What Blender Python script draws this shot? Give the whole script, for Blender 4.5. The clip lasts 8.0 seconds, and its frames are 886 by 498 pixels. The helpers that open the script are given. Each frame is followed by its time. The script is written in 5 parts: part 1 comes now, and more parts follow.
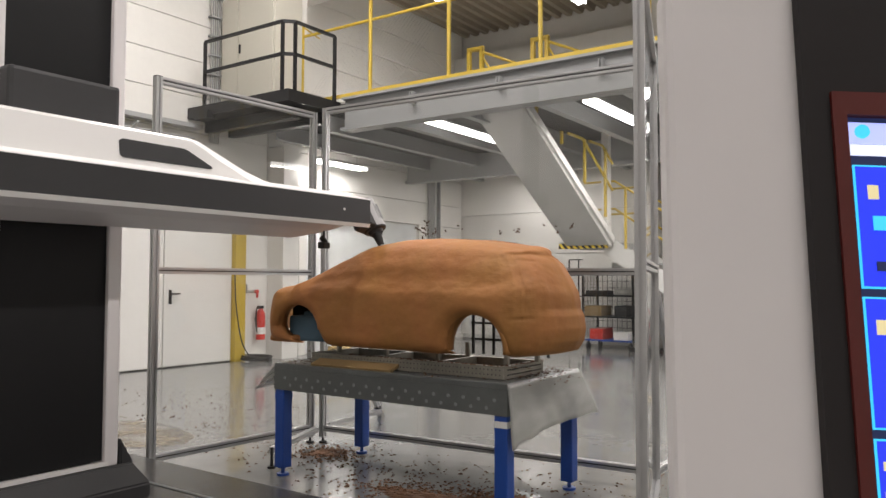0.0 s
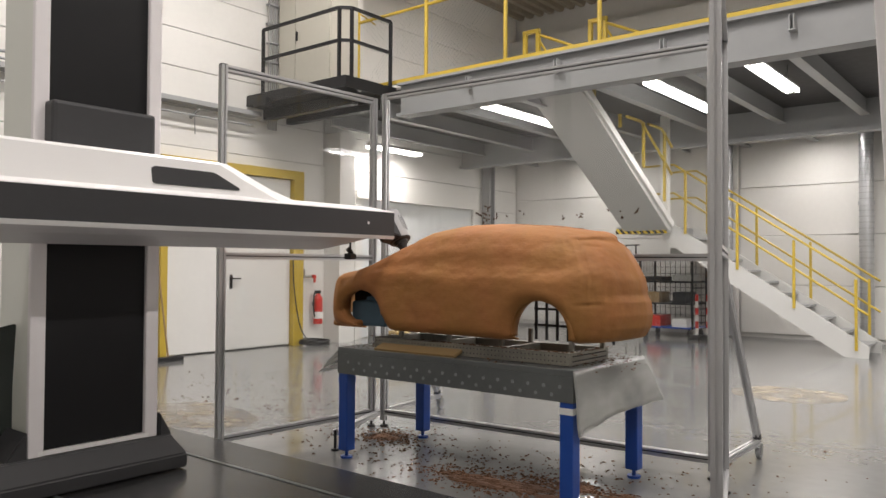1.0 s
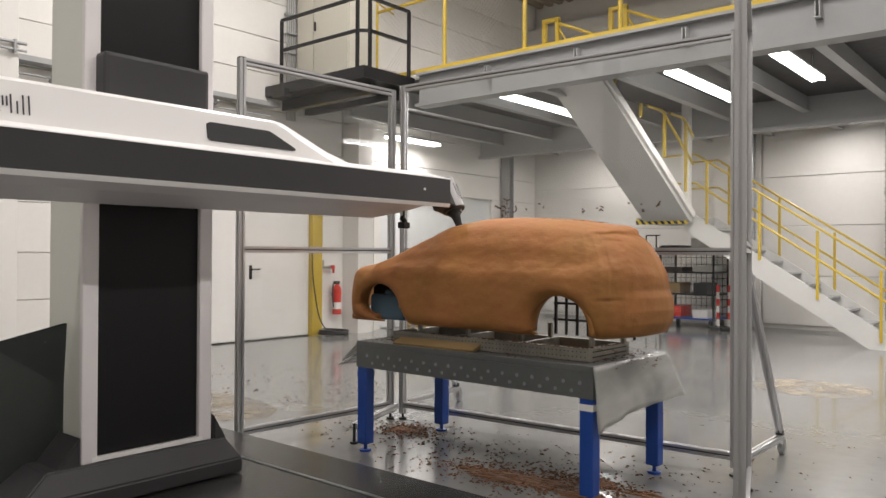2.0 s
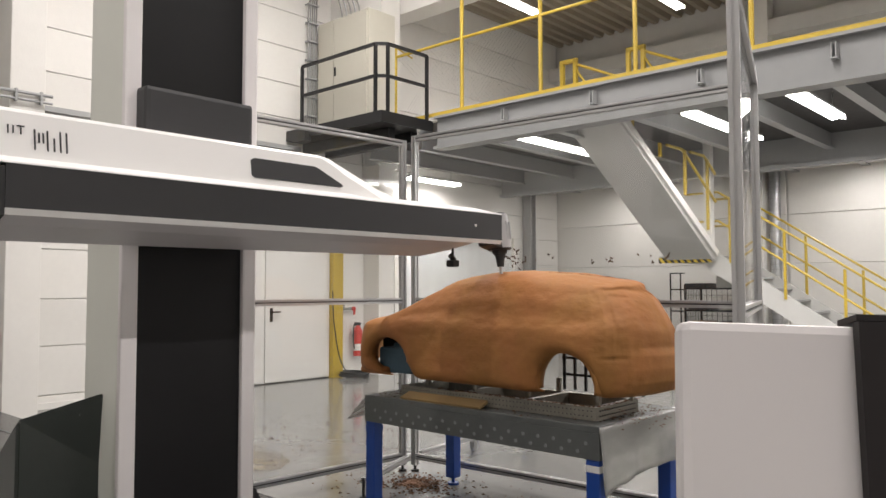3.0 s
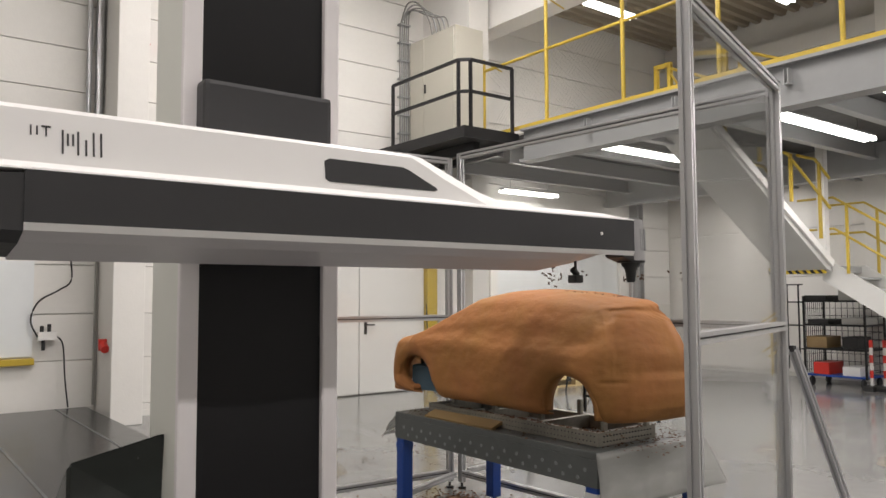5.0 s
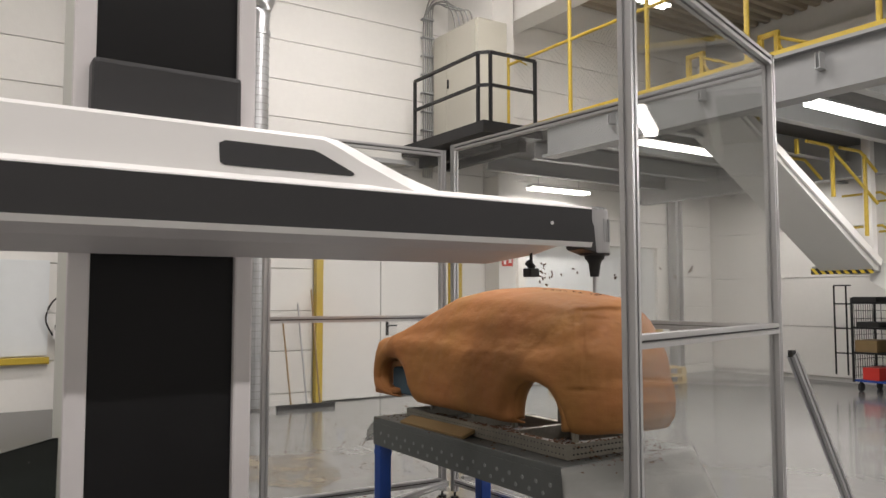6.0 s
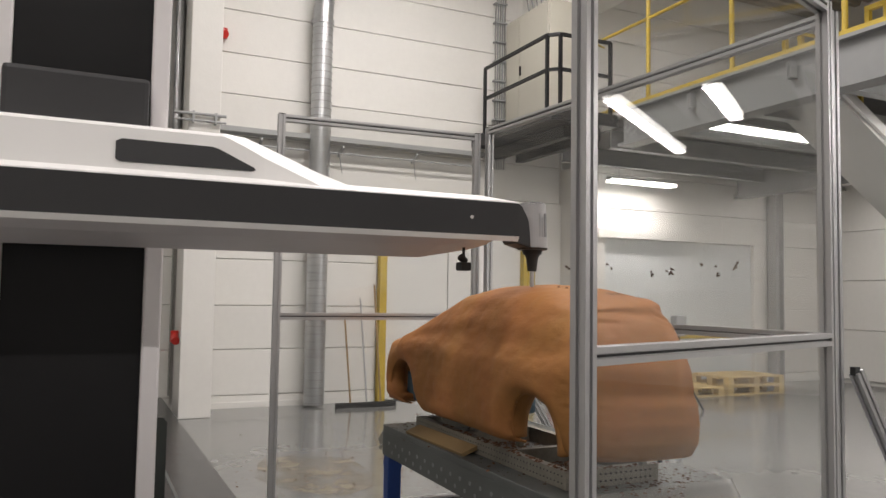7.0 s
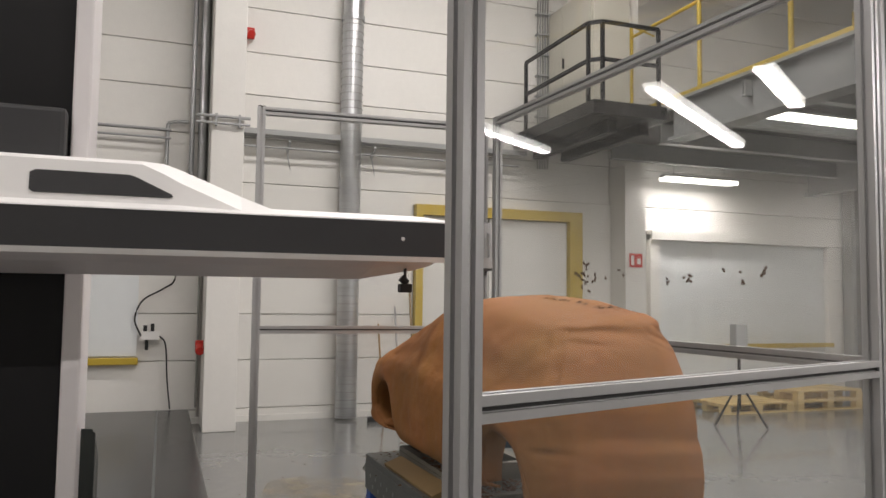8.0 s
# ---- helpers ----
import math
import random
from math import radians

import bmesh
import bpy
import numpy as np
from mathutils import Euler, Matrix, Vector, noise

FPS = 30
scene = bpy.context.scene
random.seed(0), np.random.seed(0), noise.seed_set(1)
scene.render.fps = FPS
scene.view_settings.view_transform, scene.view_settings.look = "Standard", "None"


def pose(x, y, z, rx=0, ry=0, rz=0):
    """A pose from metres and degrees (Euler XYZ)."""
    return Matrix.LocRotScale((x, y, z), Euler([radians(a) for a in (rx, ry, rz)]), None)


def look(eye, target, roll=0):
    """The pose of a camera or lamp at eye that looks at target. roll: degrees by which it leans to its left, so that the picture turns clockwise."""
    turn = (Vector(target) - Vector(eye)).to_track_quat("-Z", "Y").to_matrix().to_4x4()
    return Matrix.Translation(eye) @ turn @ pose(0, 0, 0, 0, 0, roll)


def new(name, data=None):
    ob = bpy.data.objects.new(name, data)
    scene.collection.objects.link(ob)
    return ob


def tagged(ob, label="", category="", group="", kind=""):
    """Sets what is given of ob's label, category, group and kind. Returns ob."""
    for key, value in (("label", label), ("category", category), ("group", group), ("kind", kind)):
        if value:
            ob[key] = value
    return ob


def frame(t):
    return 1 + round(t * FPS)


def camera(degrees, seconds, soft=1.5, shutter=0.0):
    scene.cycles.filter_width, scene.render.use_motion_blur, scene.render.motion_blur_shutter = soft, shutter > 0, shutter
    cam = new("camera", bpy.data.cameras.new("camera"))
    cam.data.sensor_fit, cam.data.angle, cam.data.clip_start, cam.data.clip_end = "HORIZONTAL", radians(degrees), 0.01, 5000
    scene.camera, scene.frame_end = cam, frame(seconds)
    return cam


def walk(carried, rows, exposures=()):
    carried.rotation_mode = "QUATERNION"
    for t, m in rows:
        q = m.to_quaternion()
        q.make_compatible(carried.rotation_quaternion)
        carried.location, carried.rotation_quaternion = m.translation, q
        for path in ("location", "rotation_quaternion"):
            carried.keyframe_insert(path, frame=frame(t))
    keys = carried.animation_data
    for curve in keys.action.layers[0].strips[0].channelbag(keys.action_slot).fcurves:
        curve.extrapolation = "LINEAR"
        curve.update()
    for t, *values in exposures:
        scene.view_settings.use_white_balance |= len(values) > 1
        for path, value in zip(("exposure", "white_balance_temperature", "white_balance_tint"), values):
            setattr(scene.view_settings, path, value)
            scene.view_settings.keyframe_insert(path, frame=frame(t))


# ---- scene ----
cam = camera(60.3, 8.0)
PATH = [
    (0, (0.143, 0.052, 1.281), (-1.004, 1.688, 1.365), 0.2),
    (0.5, (0.115, 0.033, 1.279), (-1.102, 1.62, 1.347), 0.3),
    (1, (0.074, 0.021, 1.282), (-1.18, 1.578, 1.327), 0.3),
    (1.5, (0.048, 0.022, 1.295), (-1.217, 1.57, 1.318), 0.2),
    (1.7, (0.051, 0.026, 1.296), (-1.227, 1.564, 1.312), 0.2),
    (2.8, (0.094, 0.122, 1.428), (-1.237, 1.614, 1.474), -0.1),
    (3, (0.151, 0.144, 1.45), (-1.196, 1.619, 1.55), -0.1),
    (3.5, (0.299, 0.196, 1.487), (-1.093, 1.627, 1.612), -0.3),
    (4, (0.405, 0.353, 1.498), (-1.002, 1.765, 1.655), -0.3),
    (4.5, (0.527, 0.532, 1.491), (-0.907, 1.914, 1.671), -0.4),
    (5, (0.662, 0.676, 1.506), (-0.927, 1.884, 1.632), -0.2),
    (5.2, (0.702, 0.802, 1.493), (-0.927, 1.956, 1.612), -0.2),
    (6.3, (0.673, 1.45, 1.489), (-1.033, 2.486, 1.615), 0.1),
    (6.5, (0.639, 1.617, 1.5), (-1.111, 2.58, 1.609), 0.1),
    (7, (0.521, 1.946, 1.494), (-1.282, 2.801, 1.614), 0.9),
    (7.5, (0.342, 2.284, 1.511), (-1.492, 3.072, 1.632), 0.8),
    (8, (0.182, 2.564, 1.531), (-1.692, 3.251, 1.662), 0.7),
]
walk(cam, [(t, look(eye, target, roll)) for t, eye, target, roll in PATH],
     exposures=[(0.0, 0.15), (1.5, 0.08), (3.0, 0.19), (5.0, 0.08), (6.5, -0.08), (7.5, -0.2), (8.0, -0.25)])

# ---- world and lights ----
world = bpy.data.worlds.new("world")
scene.world = world
world.use_nodes = True
world.node_tree.nodes["Background"].inputs[0].default_value = (0.8, 0.9, 1.0, 1)
world.node_tree.nodes["Background"].inputs[1].default_value = 0.02


def tube_light(x, y0, y1, z, watts, along="y"):
    """One area lamp right under a fluorescent fitting."""
    d = bpy.data.lights.new("tube_light", "AREA")
    d.shape, d.energy, d.color = "RECTANGLE", watts, (1.0, 0.94, 0.915)
    d.size, d.size_y = (0.14, abs(y1 - y0)) if along == "y" else (abs(y1 - y0), 0.14)
    ob = new("tube_light", d)
    ob.location = (x, (y0 + y1) / 2, z) if along == "y" else ((y0 + y1) / 2, x, z)
    return ob


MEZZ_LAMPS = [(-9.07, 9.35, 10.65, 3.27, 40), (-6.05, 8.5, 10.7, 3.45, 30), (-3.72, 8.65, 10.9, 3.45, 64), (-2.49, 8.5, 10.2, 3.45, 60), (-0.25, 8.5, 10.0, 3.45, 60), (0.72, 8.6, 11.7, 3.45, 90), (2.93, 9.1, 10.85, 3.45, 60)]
HALL_LAMPS = [(-6.6, -3.5, -0.5, 50), (-6.4, 3.9, 6.9, 240), (-2.4, -2.6, 0.4, 90), (-2.4, 3.4, 6.4, 175), (1.8, -1.6, 1.4, 165), (1.8, 3.6, 6.6, 125)]
# rear row: added fill lamps, out of sight behind the beam, brighten the end wall
REAR_FILL_LAMPS = [(-7.3, 13.2, 14.0), (-3.1, 13.2, 14.0), (0.3, 13.2, 14.0)]
LOFT_LAMPS = [(-7.6, 9.9, 11.1), (-5.6, 10.3, 12.6), (-1.5, 10.0, 12.3)]
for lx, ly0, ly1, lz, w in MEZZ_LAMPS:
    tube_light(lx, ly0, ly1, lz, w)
for lx, ly0, ly1, w in HALL_LAMPS:
    tube_light(lx, ly0, ly1, 6.9, w)
for lx, ly0, ly1 in REAR_FILL_LAMPS:
    tube_light(lx, ly0, ly1, 3.52, 24)
for lx, ly0, ly1 in LOFT_LAMPS:
    tube_light(lx, ly0, ly1, 6.25, 20)


# ---- materials ----
def mat(name, color, rough=0.5, metal=0.0, var=0.08, scale=6.0, bump=0.0, bump_scale=60.0, fine=0.5, spread=0.0, coat=0.0, spec=0.5):
    """Base colour with a broad and a fine variation, roughness variation and fine relief."""
    m = bpy.data.materials.new(name)
    m.use_nodes = True
    nt = m.node_tree
    b = nt.nodes["Principled BSDF"]
    b.inputs["Metallic"].default_value = metal
    b.inputs["Coat Weight"].default_value = coat
    b.inputs["Specular IOR Level"].default_value = spec
    co = nt.nodes.new("ShaderNodeTexCoord")
    n1 = nt.nodes.new("ShaderNodeTexNoise")
    n1.inputs["Scale"].default_value, n1.inputs["Detail"].default_value = scale * 0.25, 5
    n2 = nt.nodes.new("ShaderNodeTexNoise")
    n2.inputs["Scale"].default_value, n2.inputs["Detail"].default_value = scale * 6, 4
    for n in (n1, n2):
        nt.links.new(co.outputs["Object"], n.inputs["Vector"])
    mx = nt.nodes.new("ShaderNodeMix")
    mx.inputs[0].default_value = fine * 0.5
    nt.links.new(n1.outputs["Fac"], mx.inputs[2])
    nt.links.new(n2.outputs["Fac"], mx.inputs[3])
    rmp = nt.nodes.new("ShaderNodeValToRGB")
    lo, hi = 1 - var, 1 + var
    rmp.color_ramp.elements[0].position, rmp.color_ramp.elements[1].position = 0.32, 0.68
    rmp.color_ramp.elements[0].color = (*[min(1, c * lo) for c in color], 1)
    rmp.color_ramp.elements[1].color = (*[min(1, c * hi) for c in color], 1)
    nt.links.new(mx.outputs[0], rmp.inputs["Fac"])
    last = rmp.outputs["Color"]
    if spread:
        oi = nt.nodes.new("ShaderNodeObjectInfo")
        hs = nt.nodes.new("ShaderNodeHueSaturation")
        mr = nt.nodes.new("ShaderNodeMapRange")
        mr.inputs["To Min"].default_value, mr.inputs["To Max"].default_value = 1 - spread, 1 + spread
        nt.links.new(oi.outputs["Random"], mr.inputs["Value"])
        nt.links.new(mr.outputs[0], hs.inputs["Value"])
        nt.links.new(last, hs.inputs["Color"])
        last = hs.outputs["Color"]
    nt.links.new(last, b.inputs["Base Color"])
    rr = nt.nodes.new("ShaderNodeMapRange")
    rr.inputs["To Min"].default_value, rr.inputs["To Max"].default_value = max(0.02, rough * 0.8), min(1, rough * 1.2)
    nt.links.new(n2.outputs["Fac"], rr.inputs["Value"])
    nt.links.new(rr.outputs[0], b.inputs["Roughness"])
    if bump:
        n3 = nt.nodes.new("ShaderNodeTexNoise")
        n3.inputs["Scale"].default_value, n3.inputs["Detail"].default_value = bump_scale, 6
        nt.links.new(co.outputs["Object"], n3.inputs["Vector"])
        bp = nt.nodes.new("ShaderNodeBump")
        bp.inputs["Strength"].default_value, bp.inputs["Distance"].default_value = bump, 0.01
        nt.links.new(n3.outputs["Fac"], bp.inputs["Height"])
        nt.links.new(bp.outputs["Normal"], b.inputs["Normal"])
    return m


def glow(name, color, strength):
    m = bpy.data.materials.new(name)
    m.use_nodes = True
    b = m.node_tree.nodes["Principled BSDF"]
    b.inputs["Base Color"].default_value = (*[0.5 * c for c in color], 1)
    b.inputs["Emission Color"].default_value = (*color, 1)
    b.inputs["Emission Strength"].default_value = strength
    return m


def pane_material(name, tint, haze=0.0):
    """Thin clear sheet: lets light straight through, mirrors more at a grazing angle, with a little dust."""
    m = bpy.data.materials.new(name)
    m.use_nodes = True
    nt = m.node_tree
    out = nt.nodes["Material Output"]
    nt.nodes.remove(nt.nodes["Principled BSDF"])
    tr, gl, df = (nt.nodes.new("ShaderNodeBsdf" + k) for k in ("Transparent", "Glossy", "Diffuse"))
    tr.inputs[0].default_value = (*tint, 1)
    gl.inputs["Roughness"].default_value = 0.015
    df.inputs[0].default_value = (0.8, 0.8, 0.78, 1)
    lw = nt.nodes.new("ShaderNodeLayerWeight")
    pw = nt.nodes.new("ShaderNodeMath")
    pw.operation, pw.inputs[1].default_value = "POWER", 4.0
    fr = nt.nodes.new("ShaderNodeMath")
    fr.operation, fr.inputs[1].default_value, fr.inputs[2].default_value = "MULTIPLY_ADD", 0.55, 0.035
    nt.links.new(lw.outputs["Facing"], pw.inputs[0])
    nt.links.new(pw.outputs[0], fr.inputs[0])
    a, c = nt.nodes.new("ShaderNodeMixShader"), nt.nodes.new("ShaderNodeMixShader")
    no = nt.nodes.new("ShaderNodeTexNoise")
    no.inputs["Scale"].default_value, no.inputs["Detail"].default_value = 1.6, 4
    mr = nt.nodes.new("ShaderNodeMapRange")
    mr.inputs["From Min"].default_value, mr.inputs["From Max"].default_value = 0.4, 0.75
    mr.inputs["To Min"].default_value, mr.inputs["To Max"].default_value = haze * 0.4, haze
    nt.links.new(no.outputs["Fac"], mr.inputs["Value"])
    nt.links.new(mr.outputs[0], c.inputs[0])
    nt.links.new(tr.outputs[0], c.inputs[1])
    nt.links.new(df.outputs[0], c.inputs[2])
    nt.links.new(fr.outputs[0], a.inputs[0])
    nt.links.new(c.outputs[0], a.inputs[1])
    nt.links.new(gl.outputs[0], a.inputs[2])
    nt.links.new(a.outputs[0], out.inputs[0])
    return m


M_WALL = mat("white painted concrete", (0.74, 0.725, 0.69), 0.6, var=0.05, scale=2.0, bump=0.12, bump_scale=40, spread=0.03)
M_WALL_B = mat("pale grey plaster", (0.62, 0.61, 0.585), 0.65, var=0.06, scale=1.5, bump=0.12, bump_scale=30)
M_FLOOR = mat("grey epoxy floor", (0.185, 0.185, 0.18), 0.16, var=0.14, scale=1.6, bump=0.035, bump_scale=7, coat=0.15)
M_CEIL = mat("brown-grey roof sheet", (0.33, 0.285, 0.215), 0.55, var=0.12, scale=2.0)
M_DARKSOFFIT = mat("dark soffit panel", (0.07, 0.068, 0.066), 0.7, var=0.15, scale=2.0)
M_STEEL = mat("light grey steel paint", (0.35, 0.355, 0.355), 0.45, var=0.06, scale=3.0, bump=0.05, bump_scale=80)
M_BEAM = mat("grey beam paint", (0.27, 0.275, 0.275), 0.45, var=0.08, scale=2.0, bump=0.05, bump_scale=60)
M_SOFFIT = mat("pale grey stair panel", (0.56, 0.56, 0.54), 0.4, var=0.04, scale=1.5)
M_YELLOW = mat("yellow paint", (0.50, 0.355, 0.04), 0.4, var=0.10, scale=4.0, bump=0.05)
M_BLACKP = mat("black steel paint", (0.014, 0.014, 0.015), 0.45, var=0.2, scale=4.0, spec=0.3)
M_ALU = mat("anodised aluminium profile", (0.52, 0.52, 0.525), 0.42, metal=0.85, var=0.05, scale=8.0, bump=0.02, bump_scale=200)
M_GALV = mat("galvanised spiral duct", (0.47, 0.48, 0.49), 0.32, metal=0.9, var=0.22, scale=9.0)
M_CAB = mat("beige switch cabinet", (0.50, 0.48, 0.41), 0.45, var=0.04, scale=3.0)
M_MWHITE = mat("white machine lacquer", (0.85, 0.838, 0.825), 0.38, var=0.004, scale=3.0)
M_MSIDE = mat("greenish white column paint", (0.68, 0.69, 0.635), 0.4, var=0.03, scale=3.0)
M_MLILAC = mat("light grey machine paint", (0.75, 0.72, 0.725), 0.4, var=0.03, scale=3.0)
M_MDARK = mat("anthracite machine panel", (0.044, 0.044, 0.046), 0.45, var=0.08, scale=4.0, bump=0.04, bump_scale=300, spec=0.3)
M_MHEAD = mat("grey milling head paint", (0.40, 0.395, 0.40), 0.4, var=0.03, scale=4.0)
M_BEZEL = mat("matt black plastic", (0.026, 0.023, 0.024), 0.5, var=0.1, scale=5.0, spec=0.2)
M_BELLOW = mat("black cover strip", (0.011, 0.011, 0.012), 0.55, var=0.2, scale=5.0, spec=0.25)
M_BED = mat("dark steel bed plate", (0.030, 0.030, 0.030), 0.24, var=0.25, scale=2.0, bump=0.04, bump_scale=25)
M_GREENBLACK = mat("dark green-grey glossy cover", (0.028, 0.034, 0.031), 0.25, var=0.1, scale=3.0)
M_RUBBER = mat("black rubber", (0.018, 0.018, 0.018), 0.6, var=0.1, scale=8.0)
M_BLUE = mat("blue leg paint", (0.012, 0.06, 0.30), 0.38, var=0.10, scale=5.0)
M_TABLE = mat("dull steel table", (0.155, 0.165, 0.162), 0.42, metal=0.55, var=0.18, scale=5.0, bump=0.06, bump_scale=70)
M_FRAME = mat("dirty perforated aluminium", (0.25, 0.235, 0.20), 0.5, metal=0.5, var=0.4, scale=9.0, bump=0.1)
M_BORE_LIGHT = mat("pale light painted in a bore", (0.28, 0.30, 0.295), 0.4, metal=0.3, var=0.1)
M_BORE_SHADE = mat("dark shade painted in a bore", (0.03, 0.03, 0.03), 0.7, var=0.1)
M_FOAM = mat("blue-grey foam core", (0.055, 0.10, 0.135), 0.7, var=0.25, scale=8.0, bump=0.3, bump_scale=50)
M_WOOD = mat("tan plywood", (0.27, 0.18, 0.08), 0.6, var=0.2, scale=7.0, bump=0.08)
M_PALLET = mat("yellowish pallet wood", (0.58, 0.43, 0.20), 0.65, var=0.2, scale=6.0, bump=0.1, spread=0.15)
M_STAIN = mat("pale dust on the floor", (0.32, 0.275, 0.205), 0.75, var=0.2, scale=9.0)
dust = M_STAIN.node_tree
dn, dr = dust.nodes.new("ShaderNodeTexNoise"), dust.nodes.new("ShaderNodeMapRange")
dn.inputs["Scale"].default_value, dn.inputs["Detail"].default_value, dn.inputs["Roughness"].default_value = 3.2, 9, 0.68
dr.inputs["From Min"].default_value, dr.inputs["From Max"].default_value, dr.inputs["To Max"].default_value = 0.38, 0.60, 0.62
dust.links.new(next(n for n in dust.nodes if n.type == "TEX_COORD").outputs["Object"], dn.inputs["Vector"])
dust.links.new(dn.outputs["Fac"], dr.inputs["Value"])
dust.links.new(dr.outputs[0], dust.nodes["Principled BSDF"].inputs["Alpha"])
M_CHIP = mat("dark clay chips", (0.09, 0.045, 0.022), 0.8, var=0.4, scale=30.0)
M_CHIP2 = mat("brown clay crumbs", (0.135, 0.066, 0.033), 0.85, var=0.35, scale=30.0, bump=0.4, bump_scale=90)
M_RED = mat("red enamel", (0.55, 0.03, 0.02), 0.35, var=0.06)
M_DARKRED = mat("dark red edge", (0.10, 0.012, 0.010), 0.45, var=0.1)
M_WHITEP = mat("white plastic", (0.75, 0.74, 0.72), 0.45, var=0.04)
M_DOOR = mat("white door leaf", (0.70, 0.69, 0.66), 0.45, var=0.04, scale=2.0)
M_SHEET = mat("bluish white curtain sheet", (0.72, 0.745, 0.75), 0.4, var=0.05, scale=1.2, bump=0.25, bump_scale=3)
M_TUBE = glow("fluorescent tube", (1.0, 0.97, 0.92), 9.0)
M_GLASS = pane_material("clear guard pane", (0.955, 0.957, 0.953), 0.028)
M_NET = mat("grey wire", (0.33, 0.33, 0.31), 0.45, metal=0.5, var=0.1)


def clay():
    m = mat("milled brown industrial clay", (0.335, 0.148, 0.048), 0.68, var=0.17, scale=6.0, bump=0.6, bump_scale=12, fine=0.55)
    nt = m.node_tree
    b = nt.nodes["Principled BSDF"]
    b.inputs["Specular IOR Level"].default_value = 0.28
    co = next(n for n in nt.nodes if n.type == "TEX_COORD")
    # broad yellower and redder smears, drawn out along the body
    mp = nt.nodes.new("ShaderNodeMapping")
    mp.inputs["Scale"].default_value = (2.4, 2.0, 2.0)
    n = nt.nodes.new("ShaderNodeTexNoise")
    n.inputs["Scale"].default_value, n.inputs["Detail"].default_value = 1.4, 6
    r = nt.nodes.new("ShaderNodeValToRGB")
    r.color_ramp.elements[0].position, r.color_ramp.elements[1].position = 0.35, 0.65
    r.color_ramp.elements[0].color, r.color_ramp.elements[1].color = (0.96, 1.03, 0.93, 1), (1.04, 0.975, 1.04, 1)
    mu = nt.nodes.new("ShaderNodeMix")
    mu.data_type, mu.blend_type = "RGBA", "MULTIPLY"
    mu.inputs[0].default_value = 1.0
    nt.links.new(co.outputs["Object"], mp.inputs[0])
    nt.links.new(mp.outputs[0], n.inputs["Vector"])
    nt.links.new(n.outputs["Fac"], r.inputs[0])
    base = b.inputs["Base Color"].links[0].from_socket
    nt.links.new(base, mu.inputs[6])
    nt.links.new(r.outputs[0], mu.inputs[7])
    nt.links.new(mu.outputs[2], b.inputs["Base Color"])
    # fine scraper grain lengthwise
    bump = next(n for n in nt.nodes if n.type == "BUMP")
    mp2 = nt.nodes.new("ShaderNodeMapping")
    mp2.inputs["Scale"].default_value = (3, 6, 30)
    n4 = nt.nodes.new("ShaderNodeTexNoise")
    n4.inputs["Scale"].default_value, n4.inputs["Detail"].default_value = 4.0, 5
    b2 = nt.nodes.new("ShaderNodeBump")
    b2.inputs["Strength"].default_value, b2.inputs["Distance"].default_value = 0.10, 0.006
    nt.links.new(co.outputs["Object"], mp2.inputs[0])
    nt.links.new(mp2.outputs[0], n4.inputs["Vector"])
    nt.links.new(n4.outputs["Fac"], b2.inputs["Height"])
    nt.links.new(bump.outputs["Normal"], b2.inputs["Normal"])
    nt.links.new(b2.outputs["Normal"], b.inputs["Normal"])
    return m


def film_sheet():
    m = pane_material("milky plastic film", (0.80, 0.80, 0.78), 0.0)
    nt = m.node_tree
    for n in nt.nodes:
        if n.type == "MAP_RANGE":
            n.inputs["To Min"].default_value, n.inputs["To Max"].default_value = 0.40, 0.62
        if n.type == "BSDF_DIFFUSE":
            n.inputs[0].default_value = (0.52, 0.52, 0.50, 1)
        if n.type == "BSDF_GLOSSY":
            n.inputs["Roughness"].default_value = 0.25
    return m


def hazard():
    m = bpy.data.materials.new("yellow and black hazard stripes")
    m.use_nodes = True
    nt = m.node_tree
    b = nt.nodes["Principled BSDF"]
    co = nt.nodes.new("ShaderNodeTexCoord")
    mp = nt.nodes.new("ShaderNodeMapping")
    mp.inputs["Rotation"].default_value[1] = radians(40)
    w = nt.nodes.new("ShaderNodeTexWave")
    w.bands_direction = "X"
    w.inputs["Scale"].default_value = 3.6
    r = nt.nodes.new("ShaderNodeValToRGB")
    r.color_ramp.interpolation = "CONSTANT"
    r.color_ramp.elements[0].color = (0.02, 0.02, 0.02, 1)
    r.color_ramp.elements[1].color, r.color_ramp.elements[1].position = (0.75, 0.55, 0.05, 1), 0.5
    nt.links.new(co.outputs["Object"], mp.inputs[0])
    nt.links.new(mp.outputs[0], w.inputs[0])
    nt.links.new(w.outputs["Fac"], r.inputs[0])
    nt.links.new(r.outputs[0], b.inputs["Base Color"])
    b.inputs["Roughness"].default_value = 0.5
    return m


M_CLAY, M_FILM, M_HAZARD = clay(), film_sheet(), hazard()
M_SCREEN_BLUE = glow("blue screen field", (0.02, 0.04, 0.75), 1.0)
M_SCREEN_PALE = glow("pale screen bar", (0.45, 0.50, 0.95), 1.0)
M_SCREEN_WHITE = glow("white screen line", (0.75, 0.78, 0.95), 1.0)
M_SCREEN_CYAN = glow("cyan screen bar", (0.05, 0.55, 0.85), 1.0)
M_SCREEN_TAN = glow("yellowish screen mark", (0.65, 0.55, 0.30), 1.0)
M_SCREEN_DARK = glow("dark screen ground", (0.02, 0.03, 0.10), 0.5)


